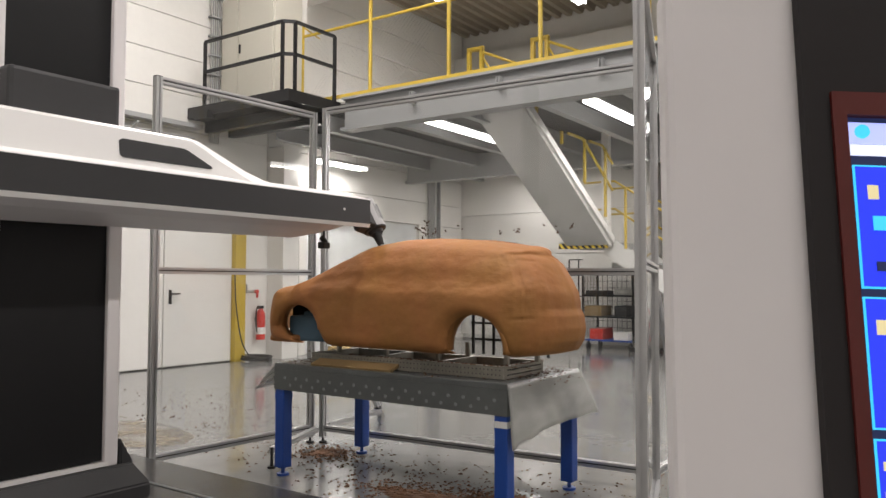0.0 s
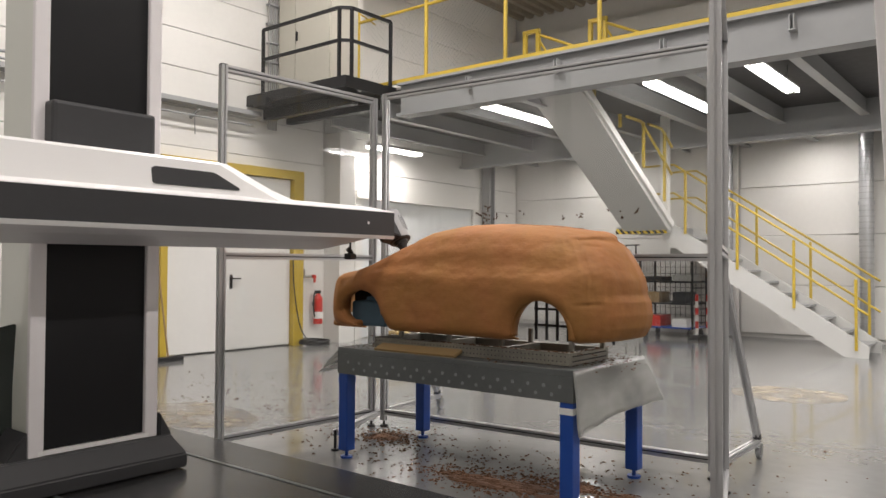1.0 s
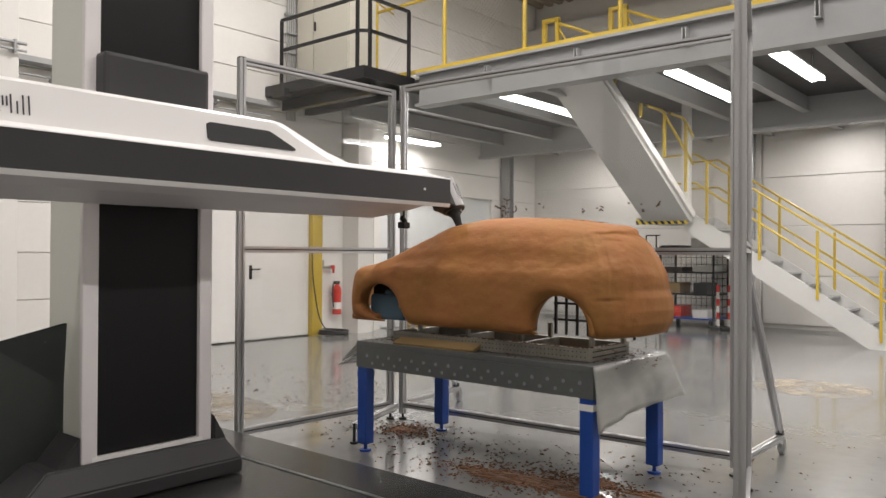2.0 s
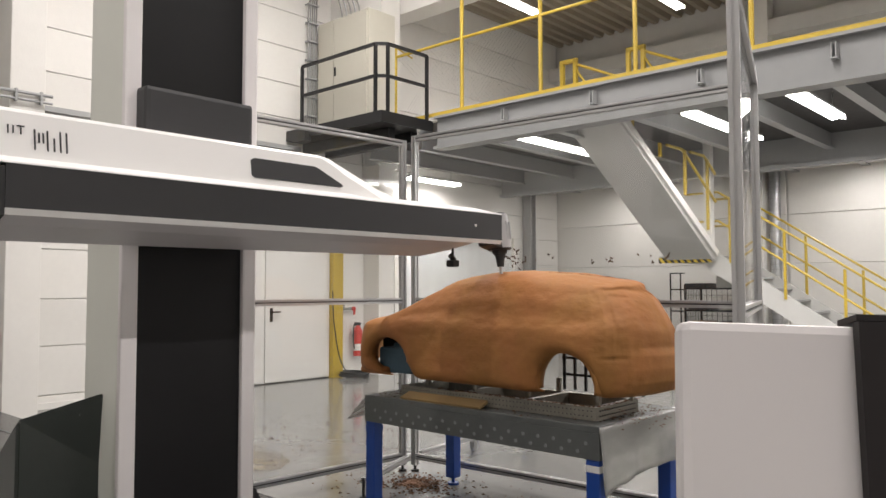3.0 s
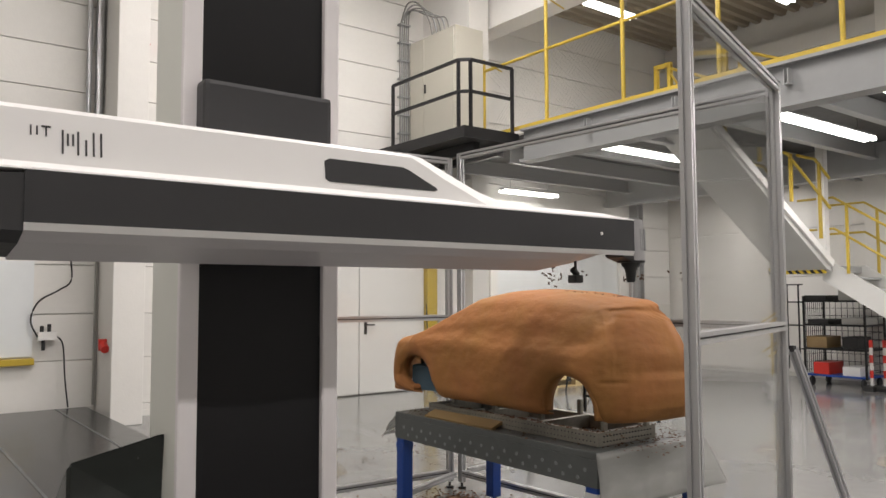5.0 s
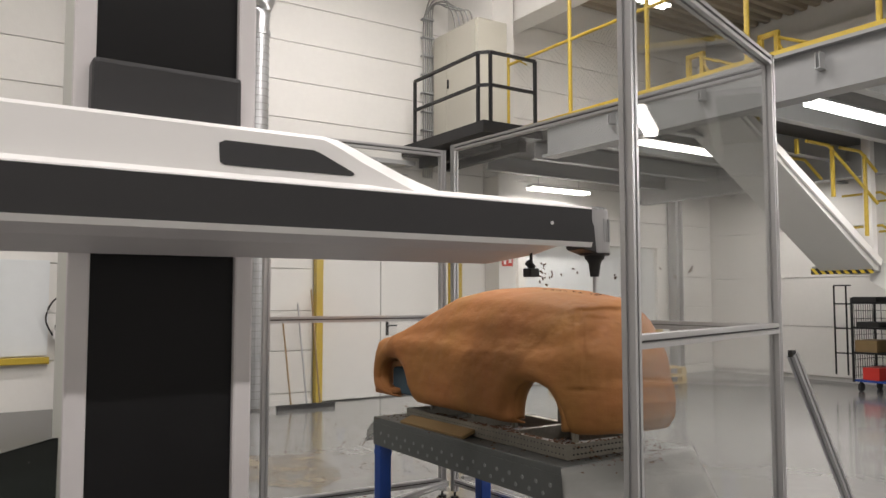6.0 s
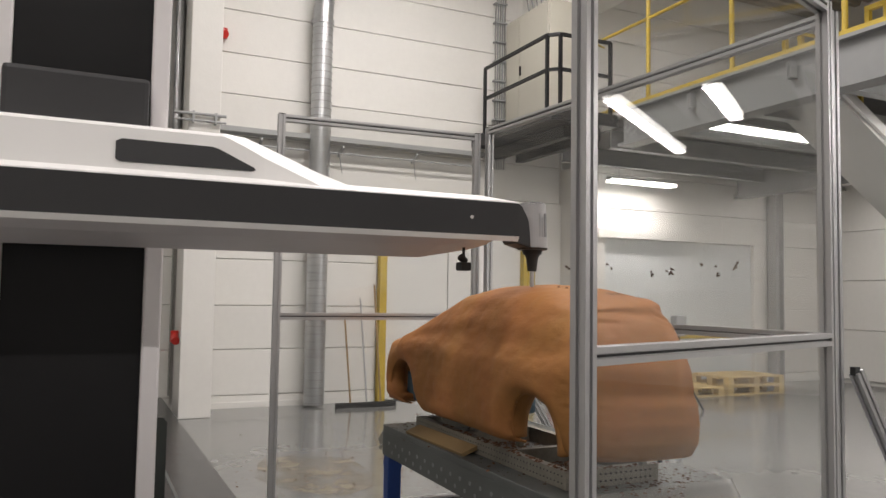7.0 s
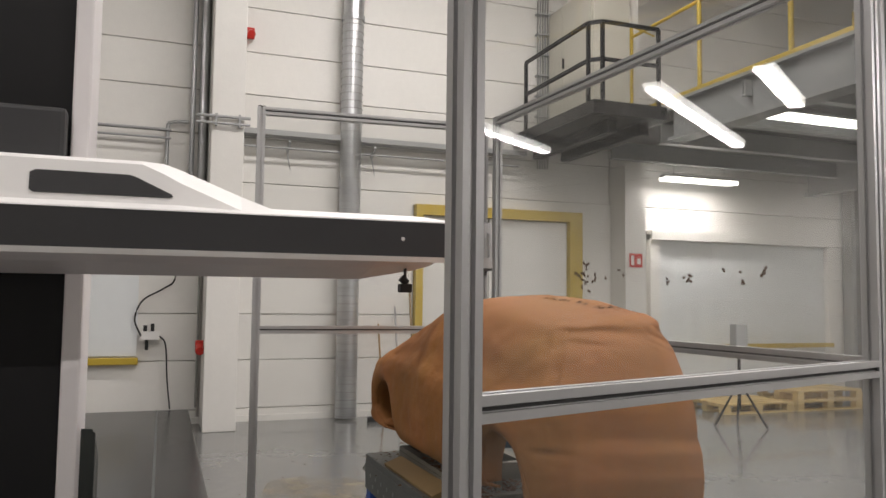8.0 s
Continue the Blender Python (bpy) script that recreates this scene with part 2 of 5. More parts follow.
# ---- mesh helpers ----
def box(bm, x0, x1, y0, y1, z0, z1, bevel=0.0):
    r = bmesh.ops.create_cube(bm, size=1)
    vs = r["verts"]
    for v in vs:
        v.co = Vector((x0 + (v.co.x + 0.5) * (x1 - x0), y0 + (v.co.y + 0.5) * (y1 - y0), z0 + (v.co.z + 0.5) * (z1 - z0)))
    if bevel:
        es = list({e for v in vs for e in v.link_edges})
        bmesh.ops.bevel(bm, geom=es, offset=bevel, segments=2, affect="EDGES", profile=0.6)
    return vs


def basis(p0, p1, up=(0, 0, 1)):
    d = (Vector(p1) - Vector(p0)).normalized()
    u = Vector(up)
    if abs(d.dot(u)) > 0.97:
        u = Vector((0, 1, 0))
    s = d.cross(u).normalized()
    return d, s, s.cross(d).normalized()


def extrude(bm, pts, p0, p1, up=(0, 0, 1), cap=True):
    """A closed outline (side, up) swept straight from p0 to p1."""
    d, s, u = basis(p0, p1, up)
    a = [bm.verts.new(Vector(p0) + s * x + u * y) for x, y in pts]
    b = [bm.verts.new(Vector(p1) + s * x + u * y) for x, y in pts]
    n = len(pts)
    for i in range(n):
        bm.faces.new((a[i], a[(i + 1) % n], b[(i + 1) % n], b[i]))
    if cap:
        bm.faces.new(a[::-1])
        bm.faces.new(b)
    return a + b


def rod(bm, p0, p1, r, n=10):
    extrude(bm, [(r * math.cos(2 * math.pi * i / n), r * math.sin(2 * math.pi * i / n)) for i in range(n)], p0, p1)


def bar(bm, p0, p1, w, h, up=(0, 0, 1)):
    extrude(bm, [(-w / 2, -h / 2), (w / 2, -h / 2), (w / 2, h / 2), (-w / 2, h / 2)], p0, p1, up)


def cone(bm, p0, p1, r0, r1, n=16):
    d, s, u = basis(p0, p1)
    ring = lambda p, r: [bm.verts.new(Vector(p) + s * r * math.cos(2 * math.pi * i / n) + u * r * math.sin(2 * math.pi * i / n)) for i in range(n)]
    a, b = ring(p0, r0), ring(p1, r1)
    for i in range(n):
        bm.faces.new((a[i], a[(i + 1) % n], b[(i + 1) % n], b[i]))
    bm.faces.new(a[::-1]), bm.faces.new(b)


def pipe(bm, pts, r, n=8):
    """A round tube through smoothed points."""
    pts = [Vector(p) for p in pts]
    fine = []
    for i in range(len(pts) - 1):
        p = [pts[max(0, i - 1)], pts[i], pts[i + 1], pts[min(len(pts) - 1, i + 2)]]
        for k in range(6):
            t = k / 6
            fine.append(0.5 * ((2 * p[1]) + (p[2] - p[0]) * t + (2 * p[0] - 5 * p[1] + 4 * p[2] - p[3]) * t * t + (3 * p[1] - p[0] - 3 * p[2] + p[3]) * t ** 3))
    fine.append(pts[-1])
    rings = []
    for i, p in enumerate(fine):
        d, s, u = basis(fine[max(0, i - 1)], fine[min(len(fine) - 1, i + 1)])
        rings.append([bm.verts.new(p + s * r * math.cos(2 * math.pi * k / n) + u * r * math.sin(2 * math.pi * k / n)) for k in range(n)])
    for a, b in zip(rings, rings[1:]):
        for k in range(n):
            bm.faces.new((a[k], a[(k + 1) % n], b[(k + 1) % n], b[k]))
    bm.faces.new(rings[0][::-1]), bm.faces.new(rings[-1])


SLOT = [(-1, -1), (-0.26, -1), (-0.26, -0.55), (0.26, -0.55), (0.26, -1), (1, -1), (1, -0.26), (0.55, -0.26), (0.55, 0.26), (1, 0.26),
        (1, 1), (0.26, 1), (0.26, 0.55), (-0.26, 0.55), (-0.26, 1), (-1, 1), (-1, 0.26), (-0.55, 0.26), (-0.55, -0.26), (-1, -0.26)]


def profile(bm, p0, p1, size=0.045, up=(0, 0, 1)):
    """A slotted aluminium profile."""
    extrude(bm, [(x * size / 2, y * size / 2) for x, y in SLOT], p0, p1, up)


def part(name, bm, material, parent=None, label="", smooth=False):
    bmesh.ops.recalc_face_normals(bm, faces=bm.faces[:])
    me = bpy.data.meshes.new(name)
    bm.to_mesh(me)
    bm.free()
    me.materials.append(material)
    if smooth:
        me.polygons.foreach_set("use_smooth", [True] * len(me.polygons))
    ob = new(name, me)
    ob.parent = parent
    if label:
        tagged(ob, label)
    return ob


def thing(name, label, category, at=(0, 0, 0), group="", kind=""):
    ob = new(name)
    ob.location = at
    return tagged(ob, label, category, group, kind)


def structure(name, bm, material, label, category="structure", smooth=False):
    return tagged(part(name, bm, material, None, smooth=smooth), label, category, kind="structure")


def B(*a, **k):
    bm = bmesh.new()
    box(bm, *a, **k)
    return bm


def J(fn, *many):
    """One bmesh out of several calls of fn."""
    bm = bmesh.new()
    for a in many:
        fn(bm, *a)
    return bm

# ---- the hall ----
WX, FY, HX, SY, TOP = -9.6, 14.7, 6.5, -6.0, 7.3
structure("floor", B(WX - 0.3, HX + 0.3, SY - 0.3, FY + 0.3, -0.2, 0), M_FLOOR, "glossy grey epoxy hall floor with clay crumbs", "floor")
ceil = bmesh.new()
box(ceil, WX - 0.3, HX + 0.3, SY - 0.3, FY + 0.3, TOP + 0.12, TOP + 0.3)
for i in range(64):
    x = WX + 0.1 + i * 0.25
    extrude(ceil, [(-0.09, 0), (-0.045, -0.1), (0.045, -0.1), (0.09, 0)], (x, SY, TOP + 0.13), (x, 8.5, TOP + 0.13))
structure("ceiling", ceil, M_CEIL, "corrugated grey-brown roof sheeting over the hall", "ceiling")
loft = bmesh.new()
box(loft, WX, HX, 8.9, FY, 7.02, 7.2)
for i in range(62):
    x = WX + 0.15 + i * 0.26
    extrude(loft, [(-0.10, 0), (-0.05, -0.11), (0.05, -0.11), (0.10, 0)], (x, 8.9, 7.03), (x, FY - 0.02, 7.03))
structure("ceiling_loft", loft, M_CEIL, "brown corrugated sheet ceiling above the gallery", "ceiling")

wall_left = structure("wall_west", B(WX - 0.3, WX - 0.02, SY, FY, 0, TOP + 0.1), M_WALL_B, "white precast wall of long horizontal panels", "wall")
wall_far = structure("wall_north", B(WX - 0.3, HX + 0.3, FY + 0.02, FY + 0.3, 0, TOP + 0.1), M_WALL_B, "pale hall end wall of horizontal panels", "wall")
structure("wall_east", B(HX, HX + 0.3, SY, FY, 0, TOP + 0.1), M_WALL, "plain white hall wall", "wall")
structure("wall_south", B(WX - 0.3, HX + 0.3, SY - 0.3, SY, 0, TOP + 0.1), M_WALL, "plain white hall wall", "wall")


def slab(w, h, d=0.05, c=0.006):
    """One wall panel lying in its own x (length) and z (height), with chamfered edges."""
    bm = bmesh.new()
    box(bm, -w / 2, w / 2, 0, d, 0, h)
    bmesh.ops.bevel(bm, geom=[e for e in bm.edges if all(v.co.y < 1e-6 for v in e.verts)], offset=c, segments=1, affect="EDGES")
    me = bpy.data.meshes.new("panel")
    bm.to_mesh(me)
    bm.free()
    me.materials.append(M_WALL)
    return me


def panels(parent, mesh, spots, rz):
    for x, y, z in spots:
        p = new("panel", mesh)
        p.parent = parent
        p.matrix_basis = pose(x, y, z, 0, 0, rz)


SEAMS = [0.0, 0.165, 0.755, 1.32, 1.92, 2.48, 2.96, 3.53, 4.085, 4.63, 5.205, 5.77, 6.33, 7.0]
for z0, z1 in zip(SEAMS, SEAMS[1:]):
    h = z1 - z0 - 0.009
    panels(wall_left, slab(9.0, h), [(WX + 0.03, -1.5, z0)], 90)
    if z0 < 2.9:
        panels(wall_left, slab(2.66, h), [(WX + 0.03, 4.37, z0)], 90)
    else:
        panels(wall_left, slab(5.72, h), [(WX + 0.03, 5.90, z0)], 90)
    panels(wall_left, slab(5.85, h), [(WX + 0.03, 11.72, z0)], 90)
ROW_H = 0.69
panels(wall_far, slab(5.2, ROW_H * 1.3 - 0.012), [(-7.2 + i * 5.25, FY - 0.03, 0.08 + ROW_H * 1.3 * k) for i in range(3) for k in range(7)], 0)
structure("skirting_west", J(box, (WX + 0.03, WX + 0.05, SY, 5.7, 0, 0.075), (WX + 0.03, WX + 0.05, 8.3, FY, 0, 0.075)), M_WALL, "narrow white skirting along the wall", "skirting")
structure("wall_pillar", B(WX + 0.03, -8.88, 3.03, 3.40, 0, TOP, bevel=0.012), M_WALL, "white square concrete pillar before the wall", "pillar")
structure("corner_pillar", J(box, (WX + 0.03, -9.2, 8.80, 9.15, 0, 3.5), (WX + 0.03, -8.35, 8.05, 8.45, 3.95, 7.2)), M_WALL, "white concrete pillar at the gallery", "pillar")
structure("far_pillar", B(-5.33, -4.89, FY - 0.4, FY - 0.03, 0, 3.6, bevel=0.01), M_WALL, "white concrete pillar at the end wall", "pillar")

structure("loft_pillar", B(-5.05, -4.74, FY - 0.36, FY - 0.035, 3.95, 7.02, bevel=0.01), M_WALL, "white concrete pillar at the gallery's end wall", "pillar")
structure("steel_column", J(box, (WX + 0.05, WX + 0.25, 13.30, 13.32, 0, 3.78), (WX + 0.05, WX + 0.25, 13.48, 13.50, 0, 3.78), (WX + 0.14, WX + 0.16, 13.32, 13.48, 0, 3.78)), M_STEEL, "grey steel column in the far corner", "column")

# gallery: deck, edge beam, joists, upper beam
# unseen floor slab, added pale to throw lamp light onto the loft ceiling
structure("gallery_floor", B(WX + 0.03, HX, 8.45, FY - 0.03, 3.925, 3.95), M_WALL_B, "unseen pale concrete gallery floor, added to bounce light up", "floor")
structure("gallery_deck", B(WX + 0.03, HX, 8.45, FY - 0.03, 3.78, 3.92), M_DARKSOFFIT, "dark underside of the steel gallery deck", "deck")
structure("gallery_beam", J(box, (-7.40, HX, 8.22, 8.42, 3.915, 3.95), (-7.40, HX, 8.295, 8.325, 3.50, 3.915), (-7.40, HX, 8.20, 8.44, 3.46, 3.50)), M_BEAM, "light grey steel edge beam of the gallery", "beam")
structure("gallery_beam_rear", J(box, (WX + 0.03, HX, 12.6, 12.63, 3.35, 3.78), (WX + 0.03, HX, 12.52, 12.72, 3.3, 3.36)), M_STEEL, "light grey steel beam under the gallery", "beam")
jo = bmesh.new()
for i in range(14):
    x = -9.0 + 1.15 * i
    box(jo, x - 0.012, x + 0.012, 8.44, FY - 0.03, 3.55, 3.78)
    box(jo, x - 0.06, x + 0.06, 8.44, FY - 0.03, 3.53, 3.55)
structure("gallery_joists", jo, M_STEEL, "grey steel joists under the gallery deck", "joist")
structure("roof_beam", B(WX + 0.03, HX, 8.5, 8.9, 5.78, TOP, bevel=0.01), M_WALL, "white concrete roof beam above the gallery edge", "beam")
structure("far_beam", B(WX + 0.03, HX, FY - 0.35, FY - 0.03, 6.05, 6.35), M_WALL_B, "pale beam on the gallery's end wall", "beam")


def bracket_on_beam(x):
    br = thing("beam_bracket", "small grey steel bracket bolted to the gallery beam", "bracket", (x, 8.20, 3.77), group="beam brackets")
    part("plate", J(box, (-0.035, 0.035, 0.0, 0.095, -0.075, -0.063), (-0.026, -0.016, 0.0, 0.095, -0.063, 0.09), (0.016, 0.026, 0.0, 0.095, -0.063, 0.09)), M_STEEL, br)
    return br


for x in (-6.12, -4.745, -3.37, -2.0, -0.63):
    bracket_on_beam(x)


# gallery railing
def railing():
    r = thing("gallery_railing", "yellow tubular steel railing with tall posts and wire net", "railing", (0, 8.29, 3.95))
    for i in range(11):
        x = -8.28 + 1.365 * i
        h = 1.85 if i else 1.25
        part("post", J(rod, ((x, 0, 0), (x, 0, h), 0.028)), M_YELLOW, r, smooth=False)
        part("stay", J(rod, ((x, 0, h - 0.02), (x + 0.02, 0.35, h - 0.12), 0.012)), M_YELLOW, r)
    part("top_rail", J(rod, ((-8.28, 0, 1.07), (HX, 0, 1.07), 0.022)), M_YELLOW, r)
    part("toe_rail", J(bar, ((-8.28, -0.03, 0.028), (HX, -0.03, 0.028), 0.04, 0.05)), M_YELLOW, r)
    net = bmesh.new()
    for i in range(70):
        for s in (-1, 1):
            x = -8.2 + 0.075 * i
            x1 = x + s * 0.95
            if -8.28 < x1 < -5.5 and x < -5.5:
                bar(net, (x, 0.05, 0.1), (x1, 0.05, 1.04), 0.0014, 0.0014, (0, 1, 0))
    part("wire_net", net, M_NET, r, "thin grey diamond wire net")
    return r


railing()


def swing_barrier(x, y):
    g = thing("loft_barrier", "yellow swing barrier with diagonal braces on the gallery", "barrier", (x, y, 3.95), group="loft barriers")
    part("post", J(bar, ((-0.12, 0, 0), (-0.12, 0, 1.02), 0.06, 0.06), ((0.12, 0, 0), (0.12, 0, 1.02), 0.06, 0.06), ((-0.15, 0, 1.03), (0.15, 0, 1.03), 0.06, 0.06)), M_YELLOW, g)
    part("brace", J(rod, ((0.12, 0, 0.97), (1.05, 0.1, 0.55), 0.022), ((0.12, 0, 0.90), (0.5, 0.05, 0.3), 0.018)), M_YELLOW, g)
    part("canister", J(rod, ((-0.25, 0.05, 0), (-0.25, 0.05, 0.45), 0.07), ((0.0, 0.05, 0), (0.0, 0.05, 0.45), 0.07)), M_RED, g, "red canister behind the barrier")
    return g


swing_barrier(-6.35, 10.2)
swing_barrier(-5.25, 10.3)


# black platform with guard rail
def platform():
    p = thing("platform", "black steel service platform with a guard rail", "platform", (0, 0, 3.87))
    part("deck", J(box, (WX + 0.03, -7.40, 7.18, 8.20, -0.16, 0.0)), M_BLACKP, p)
    part("beam", J(box, (WX + 0.03, -7.6, 7.5, 7.62, -0.32, -0.16), (WX + 0.03, -7.6, 7.95, 8.07, -0.32, -0.16)), M_BLACKP, p)
    z = 0.95
    for x, y in ((-9.2, 7.2), (-7.55, 7.2), (-7.43, 7.32), (-7.43, 8.1)):
        part("post", J(bar, ((x, y, 0), (x, y, z), 0.04, 0.04)), M_BLACKP, p)
    for h in (0.5, z):
        part("rail", J(bar, ((-9.2, 7.2, h), (-7.55, 7.2, h), 0.04, 0.04), ((-7.55, 7.2, h), (-7.43, 7.32, h), 0.04, 0.04), ((-7.43, 7.32, h), (-7.43, 8.1, h), 0.04, 0.04)), M_BLACKP, p)
    part("bracket", J(box, (-9.3, -9.0, 7.1, 7.22, -0.22, -0.1)), M_BLACKP, p)


platform()


def switch_cabinet():
    c = thing("switch_cabinet", "beige steel switch cabinet standing on the platform", "cabinet", (-9.45, 7.7, 3.87))
    part("body", B(0, 1.2, 0.0, 0.55, 0.02, 1.78, bevel=0.012), M_CAB, c)
    part("door", B(0.42, 1.18, -0.025, -0.002, 0.06, 1.74, bevel=0.008), M_CAB, c)
    part("side_door", B(0.02, 0.40, -0.02, -0.002, 0.06, 1.74, bevel=0.008), M_CAB, c)
    part("handle", B(0.45, 0.475, -0.05, -0.025, 0.86, 1.0, bevel=0.006), M_BLACKP, c, "black swing handle")


switch_cabinet()


def conduits():
    c = thing("conduit_ladder", "bundle of grey cable conduits on a wall ladder", "conduit", (WX + 0.05, 7.55, 3.2))
    for i, dy in enumerate((-0.02, 0.02, 0.06, 0.10, 0.14)):
        bm = bmesh.new()
        pipe(bm, [(0.06, dy, 0.2), (0.06, dy, 1.5), (0.06, dy, 2.6), (0.10, dy + 0.02, 2.86 + 0.04 * i), (0.22 + 0.05 * i, dy + 0.05, 3.08 - 0.05 * i), (0.42 + 0.05 * i, dy + 0.12, 3.02 - 0.06 * i), (0.52 + 0.06 * i, dy + 0.25, 2.75), (0.55 + 0.06 * i, dy + 0.3, 2.45)], 0.013)
        part("conduit", bm, M_STEEL if i % 2 else M_NET, c, smooth=True)
    for k in range(9):
        part("rung", B(0.0, 0.1, -0.04, 0.16, 0.35 + 0.3 * k, 0.375 + 0.3 * k), M_STEEL, c)


conduits()


# wide double door with yellow frame
def double_door():
    d = tagged(thing("door_1", "closed white double door in a yellow steel frame", "door", (WX, 0, 0)), kind="structure")
    part("frame", J(box, (0.02, 0.14, 5.72, 5.82, 0, 2.8), (0.02, 0.14, 8.05, 8.25, 0, 2.8), (0.02, 0.14, 5.82, 8.05, 2.66, 2.8)), M_YELLOW, d, "yellow steel door frame")
    for y0, y1 in ((5.83, 6.80), (6.815, 8.04)):
        leaf = part("leaf", B(0.0, 0.05, y0, y1, 0.02, 2.65, bevel=0.006), M_DOOR, d)
    part("handle", J(bar, ((0.05, 6.92, 1.08), (0.11, 6.92, 1.08), 0.025, 0.025), ((0.11, 6.90, 1.08), (0.11, 7.05, 1.08), 0.022, 0.022)), M_BLACKP, leaf, "dark lever handle")
    part("lock_plate", B(0.05, 0.056, 6.895, 6.945, 0.93, 1.14), M_BLACKP, leaf)
    part("header", J(box, (-0.02, 0.028, 5.70, 8.79, 2.8, 2.955), (-0.02, 0.028, 8.25, 8.79, 0.0, 2.8)), M_WALL, d)


double_door()


def sheet_gate():
    g = tagged(thing("door_2", "closed sheeted roll gate, bluish white with a grey frame", "gate", (WX, 0, 0)), kind="structure")
    part("frame", J(box, (0.03, 0.16, 9.4, 9.56, 0, 2.55), (0.03, 0.16, 12.85, 13.0, 0, 2.55), (0.03, 0.2, 9.4, 13.0, 2.46, 2.6)), M_WALL, g)
    bm = bmesh.new()
    n = 60
    rows = [[bm.verts.new((0.09 + 0.012 * noise.noise(Vector((i * 0.3, k * 0.12, 2))), 9.56 + 3.29 * i / n, 0.02 + 2.44 * k / 24)) for i in range(n + 1)] for k in range(25)]
    for a, b in zip(rows, rows[1:]):
        for i in range(n):
            bm.faces.new((a[i], a[i + 1], b[i + 1], b[i]))
    part("curtain", bm, M_SHEET, g, "slightly rippled bluish white sheet", smooth=True)
    part("guard_bar", J(bar, ((0.2, 9.7, 0.86), (0.2, 12.9, 0.86), 0.05, 0.07)), M_YELLOW, g, "yellow guard bar")


sheet_gate()


# duct, tray, pipes
def wall_duct(x, y, top, r, bend):
    d = thing("ventilation_duct", "round galvanised spiral ventilation duct on the wall", "duct", (x, y, 0), group="ducts")
    part("pipe", J(rod, ((0, 0, 0.03), (0, 0, top), r, 24)), M_GALV, d, smooth=False)
    part("seam", J(rod, *[((0, 0, z), (0, 0, z + 0.012), r + 0.006, 24) for z in [0.1 * k + 0.05 for k in range(int(top * 10))]]), M_STEEL, d)
    for z in (2.35, top - 0.05):
        part("collar", J(rod, ((0, 0, z), (0, 0, z + 0.065), r + 0.016, 24)), M_GALV, d)
    if bend:
        bm = bmesh.new()
        pipe(bm, [(0, 0, top), (0, 0.02, top + 0.3), (0.04, 0.12, top + 0.62), (0.04, 0.26, top + 0.95), (0.02, 0.3, top + 1.4), (0.02, 0.3, TOP - 0.05)], r * 0.98, 20)
        part("bend", bm, M_GALV, d, smooth=True)
    return d


wall_duct(-9.36, 4.78, 5.17, 0.135, True)
wall_duct(-2.42, FY - 0.22, 3.6, 0.11, False)
wall_duct(-4.73, FY - 0.2, 3.6, 0.09, False)


def cable_tray():
    t = thing("cable_tray", "grey steel cable tray with a thin pipe on the wall", "cable tray", (WX + 0.03, 0, 3.5))
    part("tray", J(box, (0.0, 0.22, 3.42, 7.3, 0.05, 0.062), (0.0, 0.012, 3.42, 7.3, 0.045, 0.11), (0.21, 0.222, 3.42, 7.3, 0.045, 0.11)), M_STEEL, t)
    part("pipe", J(rod, ((0.73, 2.86, 0.10), (0.73, 3.46, 0.10), 0.018), ((0.73, 2.86, 0.02), (0.73, 3.46, 0.02), 0.014)), M_STEEL, t)
    for y in (3.08, 3.34):
        part("clamp", B(0.66, 0.752, y - 0.012, y + 0.012, -0.01, 0.13), M_STEEL, t)
    bm = bmesh.new()
    pipe(bm, [(0.12, -2.0, -0.08), (0.12, 2.6, -0.08)], 0.014)
    pipe(bm, [(0.12, -2.0, 0.02), (0.12, 2.6, 0.02)], 0.018)
    pipe(bm, [(0.15, 3.45, -0.1), (0.15, 7.2, -0.1)], 0.014)
    part("pipe", bm, M_STEEL, t)
    for y in (4.0, 5.1, 6.2):
        part("bracket", J(bar, ((0.02, y, -0.12), (0.24, y, -0.02), 0.03, 0.03)), M_STEEL, t)
        part("hook", J(bar, ((0.2, y - 0.05, -0.08), (0.1, y + 0.03, -0.36), 0.012, 0.012)), M_STEEL, t)


cable_tray()


def riser():
    r = thing("pipe_riser", "grey riser pipes beside the white pillar", "pipe", (WX + 0.06, 2.9, 0))
    for dy, rad in ((0.06, 0.05), (-0.06, 0.03)):
        part("pipe", J(rod, ((0.05, dy, 2.9), (0.05, dy, TOP), rad, 14)), M_GALV, r)
    bm = bmesh.new()
    pipe(bm, [(0.05, -0.34, 2.6), (0.05, -0.34, 3.5), (0.05, -0.30, 3.62), (0.05, -0.1, 3.64)], 0.022)
    part("branch", bm, M_GALV, r, smooth=True)
    part("cable", J(rod, ((0.03, 0.08, 0.2), (0.03, 0.08, 2.9), 0.014)), M_NET, r)


riser()


def wall_niche():
    n = tagged(thing("window_1", "pale blue-grey wall window with a yellow sill bar", "window", (WX + 0.03, 0, 0)), kind="structure")
    part("pane", B(0, 0.03, 1.55, 2.30, 0.82, 1.95), M_SHEET, n)
    part("sill_bar", B(0, 0.09, 1.55, 2.32, 0.72, 0.80, bevel=0.01), M_YELLOW, n, "yellow sill bar")


wall_niche()


